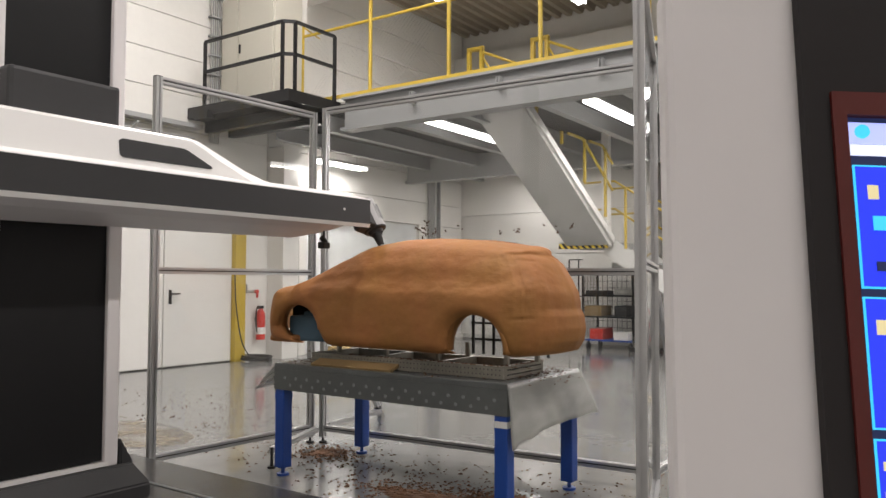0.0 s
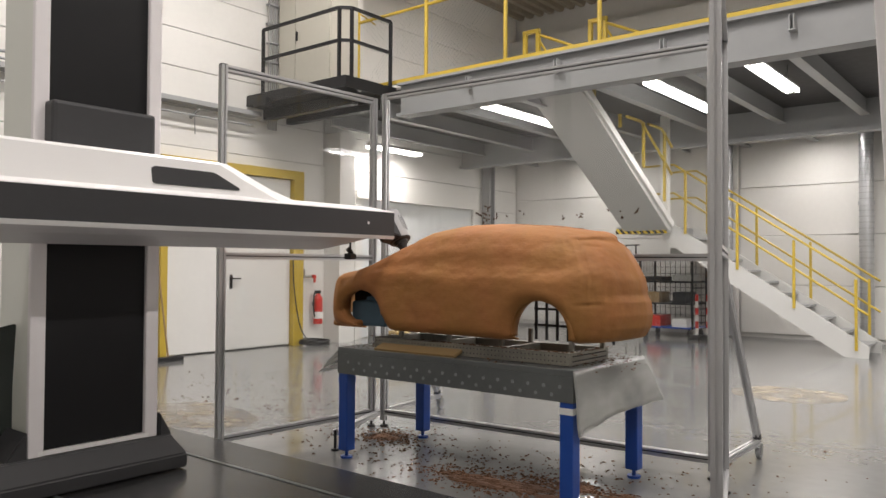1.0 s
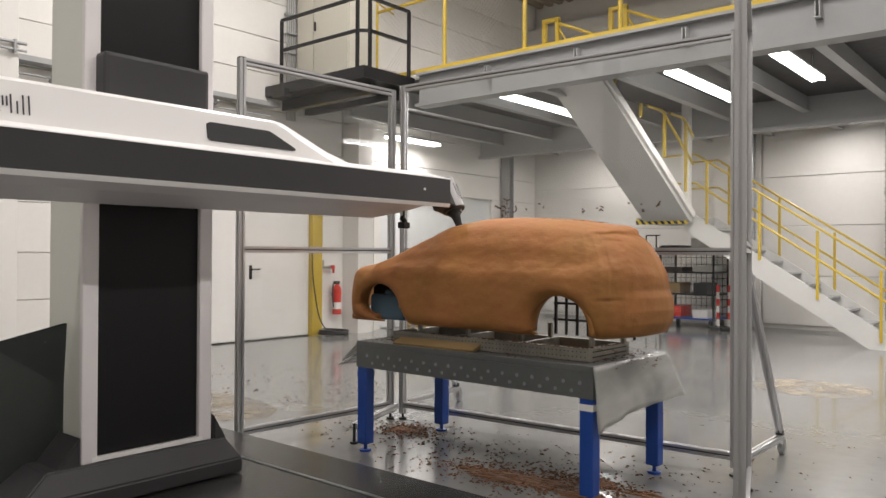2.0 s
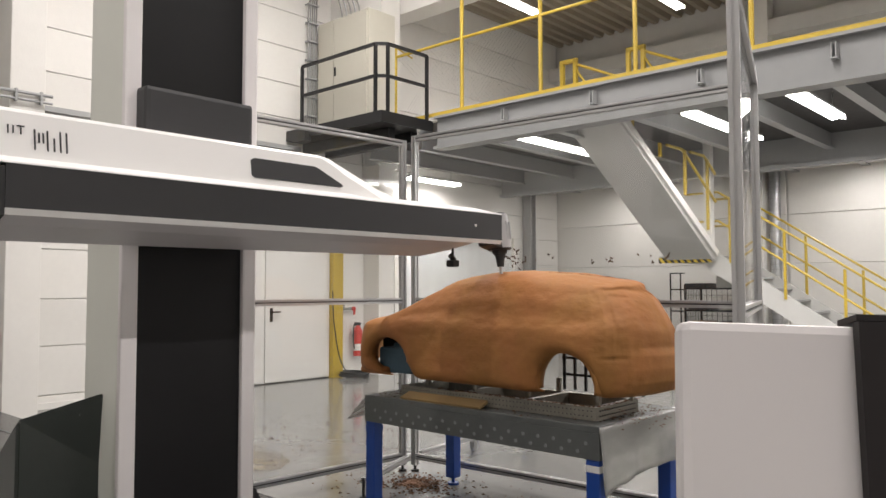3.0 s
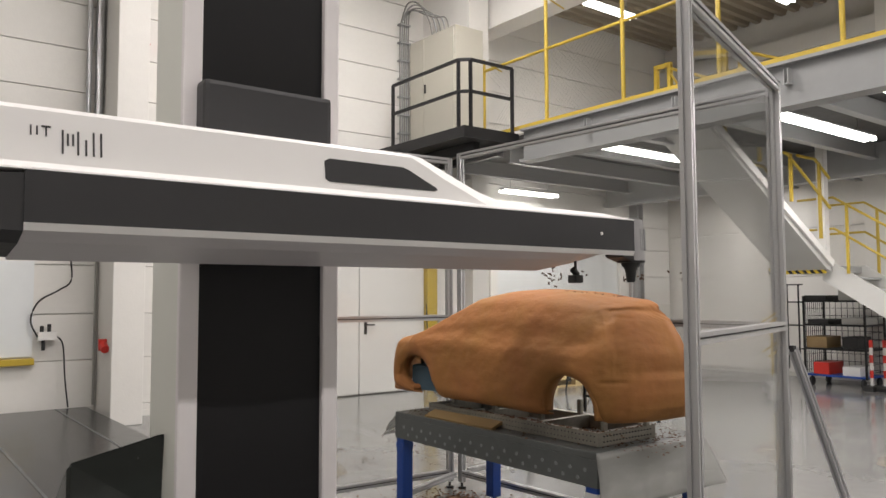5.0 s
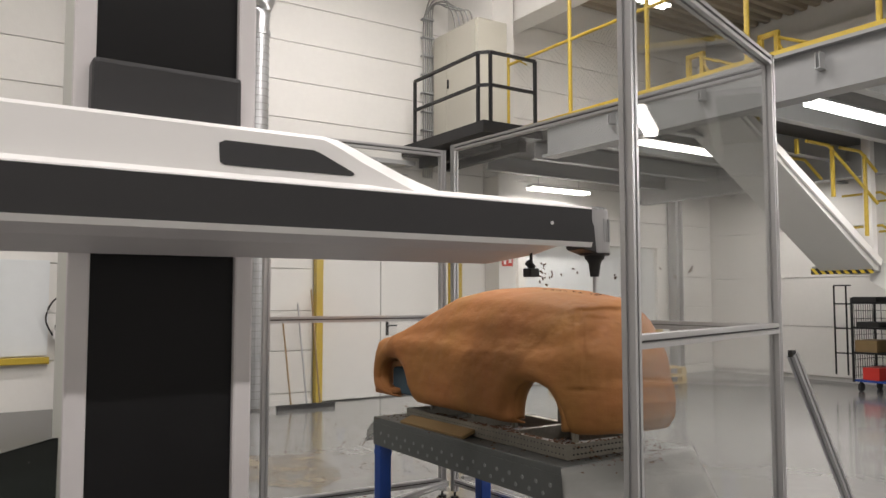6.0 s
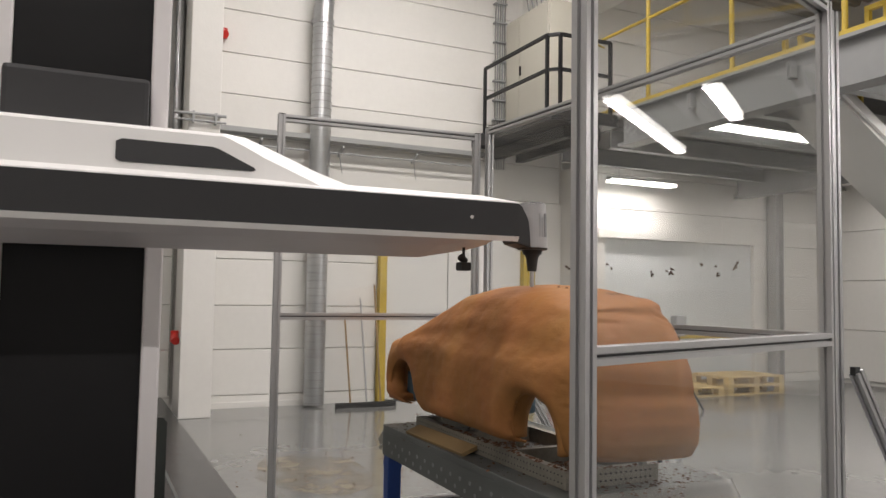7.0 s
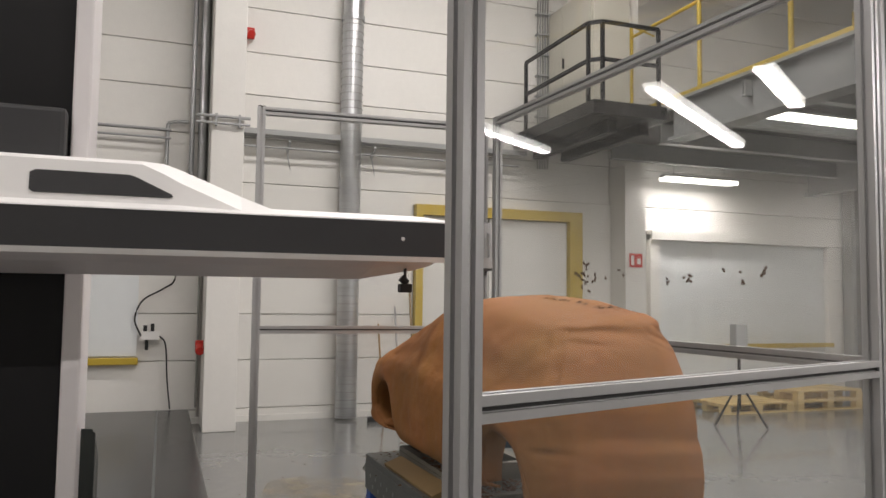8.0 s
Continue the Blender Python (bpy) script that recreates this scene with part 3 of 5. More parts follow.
def valve_unit():
    v = thing("air_valve_unit", "compressed air valve unit with a hanging hose on the wall", "valve", (WX + 0.05, 2.45, 1.05))
    part("body", J(box, (0, 0.1, -0.1, 0.1, -0.04, 0.06)), M_WHITEP, v)
    part("filter", J(rod, ((0.06, -0.06, 0.06), (0.06, -0.06, 0.13), 0.022)), M_RUBBER, v)
    part("filter", J(rod, ((0.06, 0.02, 0.06), (0.06, 0.02, 0.15), 0.022)), M_RUBBER, v)
    part("filter", J(rod, ((0.06, -0.04, -0.16), (0.06, -0.04, -0.04), 0.02)), M_RUBBER, v)
    bm = bmesh.new()
    pipe(bm, [(0.05, -0.1, 0.0), (0.05, -0.18, 0.2), (0.06, -0.1, 0.42), (0.06, 0.12, 0.56), (0.05, 0.25, 0.68), (0.04, 0.24, 1.0), (0.04, 0.25, 1.6)], 0.010)
    pipe(bm, [(0.06, 0.1, 0.0), (0.08, 0.17, -0.1), (0.09, 0.2, -0.5), (0.1, 0.24, -0.85)], 0.009)
    part("hose", bm, M_RUBBER, v, smooth=True)


valve_unit()


def red_socket(x, y, z):
    s = thing("power_socket", "red industrial power socket on the wall", "socket", (x, y, z), group="sockets")
    bm = bmesh.new()
    box(bm, -0.05, 0.0, -0.05, 0.05, -0.08, 0.06, bevel=0.01)
    cone(bm, (-0.02, 0, 0), (0.1, 0, -0.06), 0.04, 0.05)
    part("body", bm, M_RED, s)


red_socket(-9.10, 2.99, 0.96)
red_socket(WX + 0.1, 3.5, 4.86)


def extinguisher():
    e = thing("fire_extinguisher", "red fire extinguisher hanging on the white wall", "fire extinguisher", (WX + 0.15, 8.56, 0.32))
    bm = bmesh.new()
    rod(bm, (0, 0, 0.0), (0, 0, 0.42), 0.075, 20)
    cone(bm, (0, 0, 0.42), (0, 0, 0.5), 0.075, 0.03, 20)
    part("tank", bm, M_RED, e)
    part("label_field", J(rod, ((0, 0, 0.09), (0, 0, 0.2), 0.0765, 20)), M_WHITEP, e, "pale label band")
    part("valve", J(box, (-0.02, 0.02, -0.06, 0.05, 0.5, 0.55)), M_BLACKP, e)
    bm = bmesh.new()
    pipe(bm, [(0, -0.03, 0.53), (0.02, -0.1, 0.5), (0.03, -0.12, 0.3), (0.03, -0.1, 0.12)], 0.012)
    part("hose", bm, M_RUBBER, e, smooth=True)
    part("hook", B(-0.12, -0.06, -0.03, 0.03, 0.3, 0.36), M_STEEL, e)


extinguisher()


def red_sign():
    s = thing("fire_sign", "small red and white fire sign on the pillar", "sign", (-9.195, 8.97, 2.12))
    part("board", B(0, 0.006, -0.11, 0.11, -0.1, 0.1), M_RED, s)
    part("field", J(box, (0.006, 0.008, -0.08, -0.03, -0.07, 0.07), (0.006, 0.008, 0.02, 0.08, -0.05, 0.03)), M_WHITEP, s, "white marks")


red_sign()


def wall_taps():
    s = thing("wall_tap", "grey metal tap fittings on the wall", "tap", (WX + 0.08, 8.38, 1.1))
    part("body", J(rod, ((-0.03, -0.1, 0), (0.06, -0.1, 0), 0.025), ((-0.03, 0.08, 0), (0.06, 0.08, 0), 0.025), ((0.05, -0.12, 0), (0.05, 0.12, 0), 0.02), ((0.05, -0.1, 0), (0.05, -0.1, 0.12), 0.015)), M_NET, s)
    part("knob", J(rod, ((0.06, 0.08, 0), (0.1, 0.08, 0), 0.035), ((0.05, 0.12, -0.1), (0.05, 0.12, 0), 0.02)), M_RED, s)


wall_taps()


def cable_coil():
    c = thing("cable_coil", "black cable coil lying on the floor by the door", "cable", (-9.3, 8.35, 0.0))
    bm = bmesh.new()
    pts = [(0.26 * math.cos(a) * (1 + 0.1 * math.sin(a * 0.7)), 0.2 * math.sin(a) * (1 + 0.1 * math.cos(a * 1.3)), 0.015 + 0.006 * a / 2) for a in [k * 0.5 for k in range(50)]]
    pipe(bm, pts, 0.013)
    pipe(bm, [(-0.12, -0.35, 1.4), (-0.11, -0.33, 0.9), (-0.05, -0.25, 0.3), (0.1, -0.15, 0.03)], 0.01)
    part("cable", bm, M_RUBBER, c, smooth=True)


cable_coil()


def hose_coil():
    c = thing("hose_coil", "white hose coil on the floor by the pillar", "hose", (-9.25, 2.75, 0.0))
    bm = bmesh.new()
    pipe(bm, [(0.16 * math.cos(a), 0.16 * math.sin(a), 0.022 + 0.012 * a / 2) for a in [k * 0.5 for k in range(32)]], 0.02)
    part("hose", bm, M_WHITEP, c, smooth=True)


hose_coil()


def broom(dx, head):
    b = thing("broom", "wide floor broom leaning against the wall" if head else "plain wooden broom handle leaning against the wall", "broom", (-9.1, 5.42 + dx, 0.0), group="brooms")
    part("handle", J(rod, ((0.02, 0, 0.07 if head else 0.01), (-0.38, 0.02, 1.42 + dx), 0.013)), M_WOOD if not head else M_STEEL, b)
    if head:
        bm = bmesh.new()
        box(bm, -0.03, 0.03, -0.42, 0.42, 0.035, 0.065, bevel=0.006)
        for i in range(60):
            y = -0.41 + 0.82 * i / 59
            extrude(bm, [(-0.035, -0.006), (0.035, -0.006), (0.035, 0.006), (-0.035, 0.006)], (0, y, 0.0), (0, y, 0.037), (0, 1, 0))
        part("head", bm, M_RUBBER, b, "black bristle head")


broom(0.0, True)
broom(-0.22, False)
broom(0.2, False)


def pallet(y, z=0.0, n=1):
    p = thing("pallet", "yellowish wooden pallet standing by the gate", "pallet", (-8.75, y, z), group="pallets")
    for i in range(5):
        part("top_board", B(-0.38 + 0.165 * i, -0.26 + 0.165 * i, -0.6, 0.6, 0.12, 0.142), M_PALLET, p)
    for yy in (-0.55, 0, 0.55):
        part("cross_board", B(-0.4, 0.4, yy - 0.05, yy + 0.05, 0.1, 0.12), M_PALLET, p)
        for xx in (-0.35, 0, 0.35):
            part("block", B(xx - 0.05, xx + 0.05, yy - 0.06, yy + 0.06, 0.02, 0.1), M_PALLET, p)
    for xx in (-0.35, 0, 0.35):
        part("runner", B(xx - 0.05, xx + 0.05, -0.6, 0.6, 0.0, 0.02), M_PALLET, p)
    return p


pallet(10.4), pallet(11.7), pallet(11.7, 0.143)


def tripod():
    t = thing("tripod_stand", "black folding tripod stand with a grey box head", "tripod", (-7.6, 9.4, 0.0))
    for k in range(3):
        a = 2.1 * k + 0.4
        part("leg", J(rod, ((0, 0, 0.55), (0.35 * math.cos(a), 0.35 * math.sin(a), 0.01), 0.014)), M_BLACKP, t)
    part("pole", J(rod, ((0, 0, 0.2), (0, 0, 0.98), 0.02)), M_BLACKP, t)
    part("head", B(-0.06, 0.06, -0.09, 0.09, 0.98, 1.26, bevel=0.01), M_STEEL, t, "grey box head")


tripod()


# fluorescent fittings
def fitting(x, y0, y1, z, label, group, up):
    f = thing("ceiling_light", label, "lamp", (x, (y0 + y1) / 2, z), group=group)
    h = (y1 - y0) / 2
    part("housing", B(-0.07, 0.07, -h, h, 0.045, 0.09), M_STEEL, f)
    part("tube", J(rod, ((-0.03, -h + 0.01, 0.035), (-0.03, h - 0.01, 0.035), 0.02), ((0.03, -h + 0.01, 0.035), (0.03, h - 0.01, 0.035), 0.02)), M_TUBE, f, "glowing white tubes")
    # reflectors emit too, in place of the tube light they would throw back
    part("reflector", J(box, (-0.075, -0.06, -h, h, 0.01, 0.06), (0.06, 0.075, -h, h, 0.01, 0.06)), M_TUBE, f, "side reflectors made to glow like the tubes")
    for y in (-0.7 * h, 0.7 * h):
        part("hanger", J(rod, ((0, y, 0.09), (0, y, up), 0.006)), M_NET, f)


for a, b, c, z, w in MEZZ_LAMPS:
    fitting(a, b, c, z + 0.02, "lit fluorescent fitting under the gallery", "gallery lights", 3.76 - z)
for a, b, c, w in HALL_LAMPS:
    fitting(a, b, c, 6.92, "lit fluorescent fitting under the hall roof", "hall lights", 0.49)
# fittings built around the added rear fill lamps
for a, b, c in REAR_FILL_LAMPS:
    fitting(a, b, c, 3.54, "added fill light fitting hidden behind the rear gallery beam", "gallery lights", 0.24)
for a, b, c in LOFT_LAMPS:
    fitting(a, b, c, 6.27, "lit fluorescent fitting above the gallery", "loft lights", 0.76)


# ---- stairs ----
SX0, SX1, SZ = -2.02, -4.85, 1.96


def stairs():
    s = thing("staircase", "pale grey steel stairs with yellow railings up to the gallery", "stairs")
    n = 10
    for y in (12.25, 13.2):
        bm = bmesh.new()
        bm2 = [(SX0, 0.0), (SX0 - 0.3, 0.0), (SX1 - 0.2, SZ - 0.22), (SX1 - 0.2, SZ + 0.02), (SX1, SZ + 0.02), (SX0 + 0.02, 0.16)]
        lo = [bm.verts.new((x, y - 0.02, z)) for x, z in bm2]
        hi = [bm.verts.new((x, y + 0.02, z)) for x, z in bm2]
        bm.faces.new(lo), bm.faces.new(hi[::-1])
        for i in range(6):
            bm.faces.new((lo[i], lo[(i + 1) % 6], hi[(i + 1) % 6], hi[i]))
        part("stringer", bm, M_SOFFIT, s)
    for i in range(n):
        z, x = SZ * (i + 1) / (n + 1), SX0 + (SX1 - SX0) * (i + 0.6) / n
        part("tread", B(x - 0.15, x + 0.13, 12.27, 13.18, z - 0.03, z), M_STEEL, s)
    part("landing", B(-5.80, SX1 - 0.05, 12.05, 13.2, SZ - 0.1, SZ), M_STEEL, s)
    part("hazard_edge", B(-5.80, -4.9, 12.02, 12.05, SZ - 0.12, SZ - 0.03), M_HAZARD, s, "yellow and black hazard edge")
    part("post", J(bar, ((SX1 - 0.1, 12.1, SZ), (SX1 - 0.1, 12.1, 3.78), 0.12, 0.12)), M_WHITEP, s, "white square post")
    # upper flight: closed underside panel and side cheeks
    bm = bmesh.new()
    x0, x1 = -5.64, -4.86
    sec = [(12.1, SZ - 0.08), (11.98, SZ - 0.06), (9.05, 3.66), (9.05, 3.775), (9.14, 3.775), (12.1, SZ + 0.05)]
    a = [bm.verts.new((x0, y, z)) for y, z in sec]
    b = [bm.verts.new((x1, y, z)) for y, z in sec]
    for i in range(6):
        bm.faces.new((a[i], a[(i + 1) % 6], b[(i + 1) % 6], b[i]))
    bm.faces.new(a), bm.faces.new(b[::-1])
    part("upper_flight", bm, M_SOFFIT, s, "closed pale grey underside of the upper flight")
    part("edge_strip", J(bar, ((x1 + 0.03, 12.1, SZ + 0.02), (x1 + 0.03, 9.1, 3.72), 0.04, 0.10)), M_WHITEP, s, "white edge strip")
    # railings
    for y in (12.22, 13.22):
        for k in range(4):
            x = SX0 - 0.15 - k * 0.83
            z = max(0.1, (SX0 - x) / (SX0 - SX1) * SZ)
            part("railing_post", J(bar, ((x, y, z), (x, y, z + 1.02), 0.036, 0.036)), M_YELLOW, s)
        for h in (0.55, 1.02):
            z0 = 0.12
            part("handrail", J(rod, ((SX0, y, z0 + h - 0.05), (SX1, y, SZ + h), 0.018), ((SX1, y, SZ + h), (SX1 - 0.55, y, SZ + h), 0.018)), M_YELLOW, s)
    for h in (0.55, 1.0):
        ye = 12.1 - (3.50 - SZ - 0.3 - h) / 0.583
        for xr in (x1 + 0.02, x0):
            part("handrail", J(rod, ((xr, 12.1, SZ + 0.3 + h), (xr, ye, 3.50), 0.022), ((xr, ye, 3.50), (xr, ye - 0.5, 3.50), 0.022)), M_YELLOW, s)
    for k in range(4):
        y = 11.8 - 0.8 * k
        z = SZ + 0.3 + (12.1 - y) / 2.9 * 1.75
        part("railing_post", J(bar, ((x1 + 0.02, y, z - 0.1), (x1 + 0.02, y, min(3.5, z + 1.02)), 0.04, 0.04)), M_YELLOW, s)


stairs()


def trolley(x, y, seed):
    rnd = random.Random(seed)
    c = thing("wire_trolley", "dark wire mesh trolley half filled with boxes and tools", "trolley", (x, y, 0), group="wire trolleys")
    bm = bmesh.new()
    for sx in (-0.5, 0.5):
        for sy in (-0.35, 0.35):
            bar(bm, (sx, sy, 0.15), (sx, sy, 1.5), 0.03, 0.03)
    part("frame", bm, M_BLACKP, c)
    for z in (0.16, 0.6, 1.0, 1.4):
        part("shelf", B(-0.5, 0.5, -0.35, 0.35, z, z + 0.03), M_BLACKP if z > 0.2 else M_BLUE, c)
    net = bmesh.new()
    for i in range(11):
        bar(net, (-0.5, -0.35 + 0.07 * i, 0.2), (-0.5, -0.35 + 0.07 * i, 1.5), 0.008, 0.008)
        bar(net, (-0.5 + 0.1 * i, 0.36, 0.2), (-0.5 + 0.1 * i, 0.36, 1.5), 0.008, 0.008)
    for k in range(10):
        z = 0.25 + 0.13 * k
        bar(net, (-0.5, -0.35, z), (-0.5, 0.35, z), 0.008, 0.008)
        bar(net, (-0.5, 0.36, z), (0.5, 0.36, z), 0.008, 0.008)
        bar(net, (0.5, -0.35, z), (0.5, 0.35, z), 0.008, 0.008)
    part("mesh", net, M_BLACKP, c)
    loop = bmesh.new()
    for sx in (-0.78, -0.58):
        rod(loop, (sx, -0.36, 0.25), (sx, -0.36, 1.70), 0.014)
    for z in (0.6, 1.0, 1.4, 1.7):
        rod(loop, (-0.78, -0.36, z), (-0.5, -0.36, z), 0.012)
    part("push_handle", loop, M_BLACKP, c, "dark tubular push handle")
    for sx in (-0.42, 0.42):
        for sy in (-0.28, 0.28):
            part("castor", J(rod, ((sx - 0.02, sy, 0.07), (sx + 0.02, sy, 0.07), 0.07, 14), ((sx, sy, 0.08), (sx, sy, 0.16), 0.02)), M_RUBBER, c)
    for i, (z, m) in enumerate(((0.19, M_RED), (0.19, M_WHITEP), (0.63, M_WOOD), (0.63, M_RUBBER), (1.03, M_RUBBER), (1.03, M_NET), (1.43, M_RUBBER), (1.43, M_NET))):
        w, h = rnd.uniform(0.12, 0.2), rnd.uniform(0.08, 0.22)
        xx = -0.28 + 0.52 * (i % 2) + rnd.uniform(-0.05, 0.05)
        o = part("crate", B(x + xx - w, x + xx + w, y - 0.3, y + 0.2, z, z + h, bevel=0.008), m)
        tagged(o, {M_RED: "red plastic crate on a trolley shelf", M_WHITEP: "white carton on a trolley shelf", M_WOOD: "tan wooden box on a trolley shelf"}.get(m, "dark parts box on a trolley shelf"), "box", "trolley boxes")
    return c


trolley(-5.55, 13.9, 1)


def striped_post(x, y):
    s = thing("striped_post", "red and white striped marker post on a dark foot", "marker post", (x, y, 0), group="marker posts")
    part("foot", B(-0.08, 0.08, -0.16, 0.16, 0, 0.08, bevel=0.01), M_RUBBER, s)
    for k in range(6):
        part("band", J(bar, ((0, 0, 0.08 + 0.12 * k), (0, 0, 0.2 + 0.12 * k), 0.05, 0.025)), M_RED if k % 2 else M_WHITEP, s)


for x, y in ((-4.95, 13.5), (-4.78, 13.58), (-4.60, 13.45)):
    striped_post(x, y)

# worn dusty patches on the floor
def patch(x, y, rx, ry, seed):
    bm = bmesh.new()
    ring = []
    for i in range(40):
        a = 2 * math.pi * i / 40
        k = 1 + 0.25 * noise.noise(Vector((math.cos(a) * 1.7, math.sin(a) * 1.7, seed)))
        ring.append(bm.verts.new((x + rx * k * math.cos(a), y + ry * k * math.sin(a), 0.004)))
    bm.faces.new(ring)
    return tagged(part("dust_patch", bm, M_STAIN), "pale dusty patch spread on the grey floor", "dust", kind="stuff")


patch(-2.05, 8.25, 0.55, 0.5, 1), patch(-5.75, 3.75, 0.75, 0.45, 5)


# ---- milling machine ----
def machine_bed():
    b = thing("machine_bed", "long dark steel bed of the milling machine on the floor", "machine bed")
    part("plate", B(-9.45, -0.75, 1.1, 2.90, 0.0, 0.19, bevel=0.012), M_BED, b)
    for y in (1.69, 2.55):
        part("guide_strip", B(-9.43, -0.77, y - 0.010, y + 0.010, 0.19, 0.194), M_TABLE, b, "thin bright guide strip")


machine_bed()

mill = thing("milling_machine", "white and anthracite clay milling machine with a long arm", "milling machine", (-3.4, 0, 0))


def column():
    part("base", base_mesh(), M_MDARK, mill, "anthracite flared column foot")
    bm = bmesh.new()
    box(bm, -0.36, -0.004, 1.625, 1.69, 0.37, 3.4, bevel=0.012)
    part("column_side", bm, M_MSIDE, mill)
    part("column_edge", B(-0.02, 0.012, 1.615, 1.688, 0.37, 3.4, bevel=0.008), M_MLILAC, mill)
    part("column_edge", B(-0.36, 0.012, 2.2, 2.272, 0.37, 3.4, bevel=0.01), M_MLILAC, mill)
    part("column_back", B(-0.36, -0.33, 1.69, 2.2, 0.37, 3.4), M_MSIDE, mill)
    part("column_top", B(-0.36, 0.0, 1.62, 2.27, 3.4, 3.43), M_MWHITE, mill)
    bm = bmesh.new()
    box(bm, -0.05, -0.012, 1.69, 2.2, 0.40, 3.4)
    part("cover_strip", bm, M_BELLOW, mill, "black roll cover of the column")
    part("wiper", B(-0.012, 0.014, 1.66, 2.22, 0.375, 0.395), M_MWHITE, mill, "white wiper bar")
    # housing behind the column
    bm = bmesh.new()
    sec = [(1.30, 0.2), (2.33, 0.2), (2.33, 0.95), (1.62, 1.0), (1.30, 0.92)]
    a = [bm.verts.new((-0.16 - (0.05 if y < 1.4 else 0.0), y, z)) for y, z in sec]
    b = [bm.verts.new((-0.42, y, z - (0.0 if z < 0.3 else 0.16))) for y, z in sec]
    bm.faces.new(a), bm.faces.new(b[::-1])
    for i in range(5):
        bm.faces.new((a[i], b[i], b[(i + 1) % 5], a[(i + 1) % 5]))
    bmesh.ops.bevel(bm, geom=bm.edges[:], offset=0.012, segments=2, affect="EDGES")
    part("housing", bm, M_GREENBLACK, mill, "dark glossy drive housing")


def base_mesh():
    bm = bmesh.new()
    lo = [(-0.75, 1.32), (0.10, 1.32), (0.10, 2.40), (-0.75, 2.40)]
    hi = [(-0.6, 1.46), (0.03, 1.46), (0.03, 2.34), (-0.6, 2.34)]
    rings = [[bm.verts.new((x, y, z)) for x, y in pts] for pts, z in ((lo, 0.198), (lo, 0.27), (hi, 0.372))]
    for a, b in zip(rings, rings[1:]):
        for i in range(4):
            bm.faces.new((a[i], a[(i + 1) % 4], b[(i + 1) % 4], b[i]))
    bm.faces.new(rings[0][::-1]), bm.faces.new(rings[-1])
    # raised ends beside the column
    for y0, y1, y2 in ((1.50, 1.61, 1.61), (2.36, 2.28, 2.28)):
        v = [bm.verts.new(p) for p in ((0.02, y0, 0.36), (0.02, y1, 0.36), (0.02, y2, 0.50), (-0.5, y0, 0.36), (-0.5, y1, 0.36), (-0.5, y2, 0.50))]
        for f in ((0, 1, 2), (3, 5, 4), (0, 2, 5, 3), (1, 4, 5, 2), (0, 3, 4, 1)):
            bm.faces.new([v[i] for i in f])
    bmesh.ops.bevel(bm, geom=bm.edges[:], offset=0.008, segments=2, affect="EDGES")
    return bm


column()

# the arm's own zero is the small stud on its side; it slides up and down on the column
arm = new("arm")
arm.parent = mill
arm.location = (0, 0, 1.7)
tagged(arm, "long white arm with an anthracite side band")
XN, XF, YA, YT = 0.35, 0.0, 1.06, 3.71


def loop_solid(sections):
    """A closed solid through sections of equal point count."""
    bm = bmesh.new()
    rings = [[bm.verts.new(p) for p in s] for s in sections]
    n = len(rings[0])
    for a, b in zip(rings, rings[1:]):
        for i in range(n):
            bm.faces.new((a[i], a[(i + 1) % n], b[(i + 1) % n], b[i]))
    bm.faces.new(rings[0][::-1]), bm.faces.new(rings[-1])
    return bm


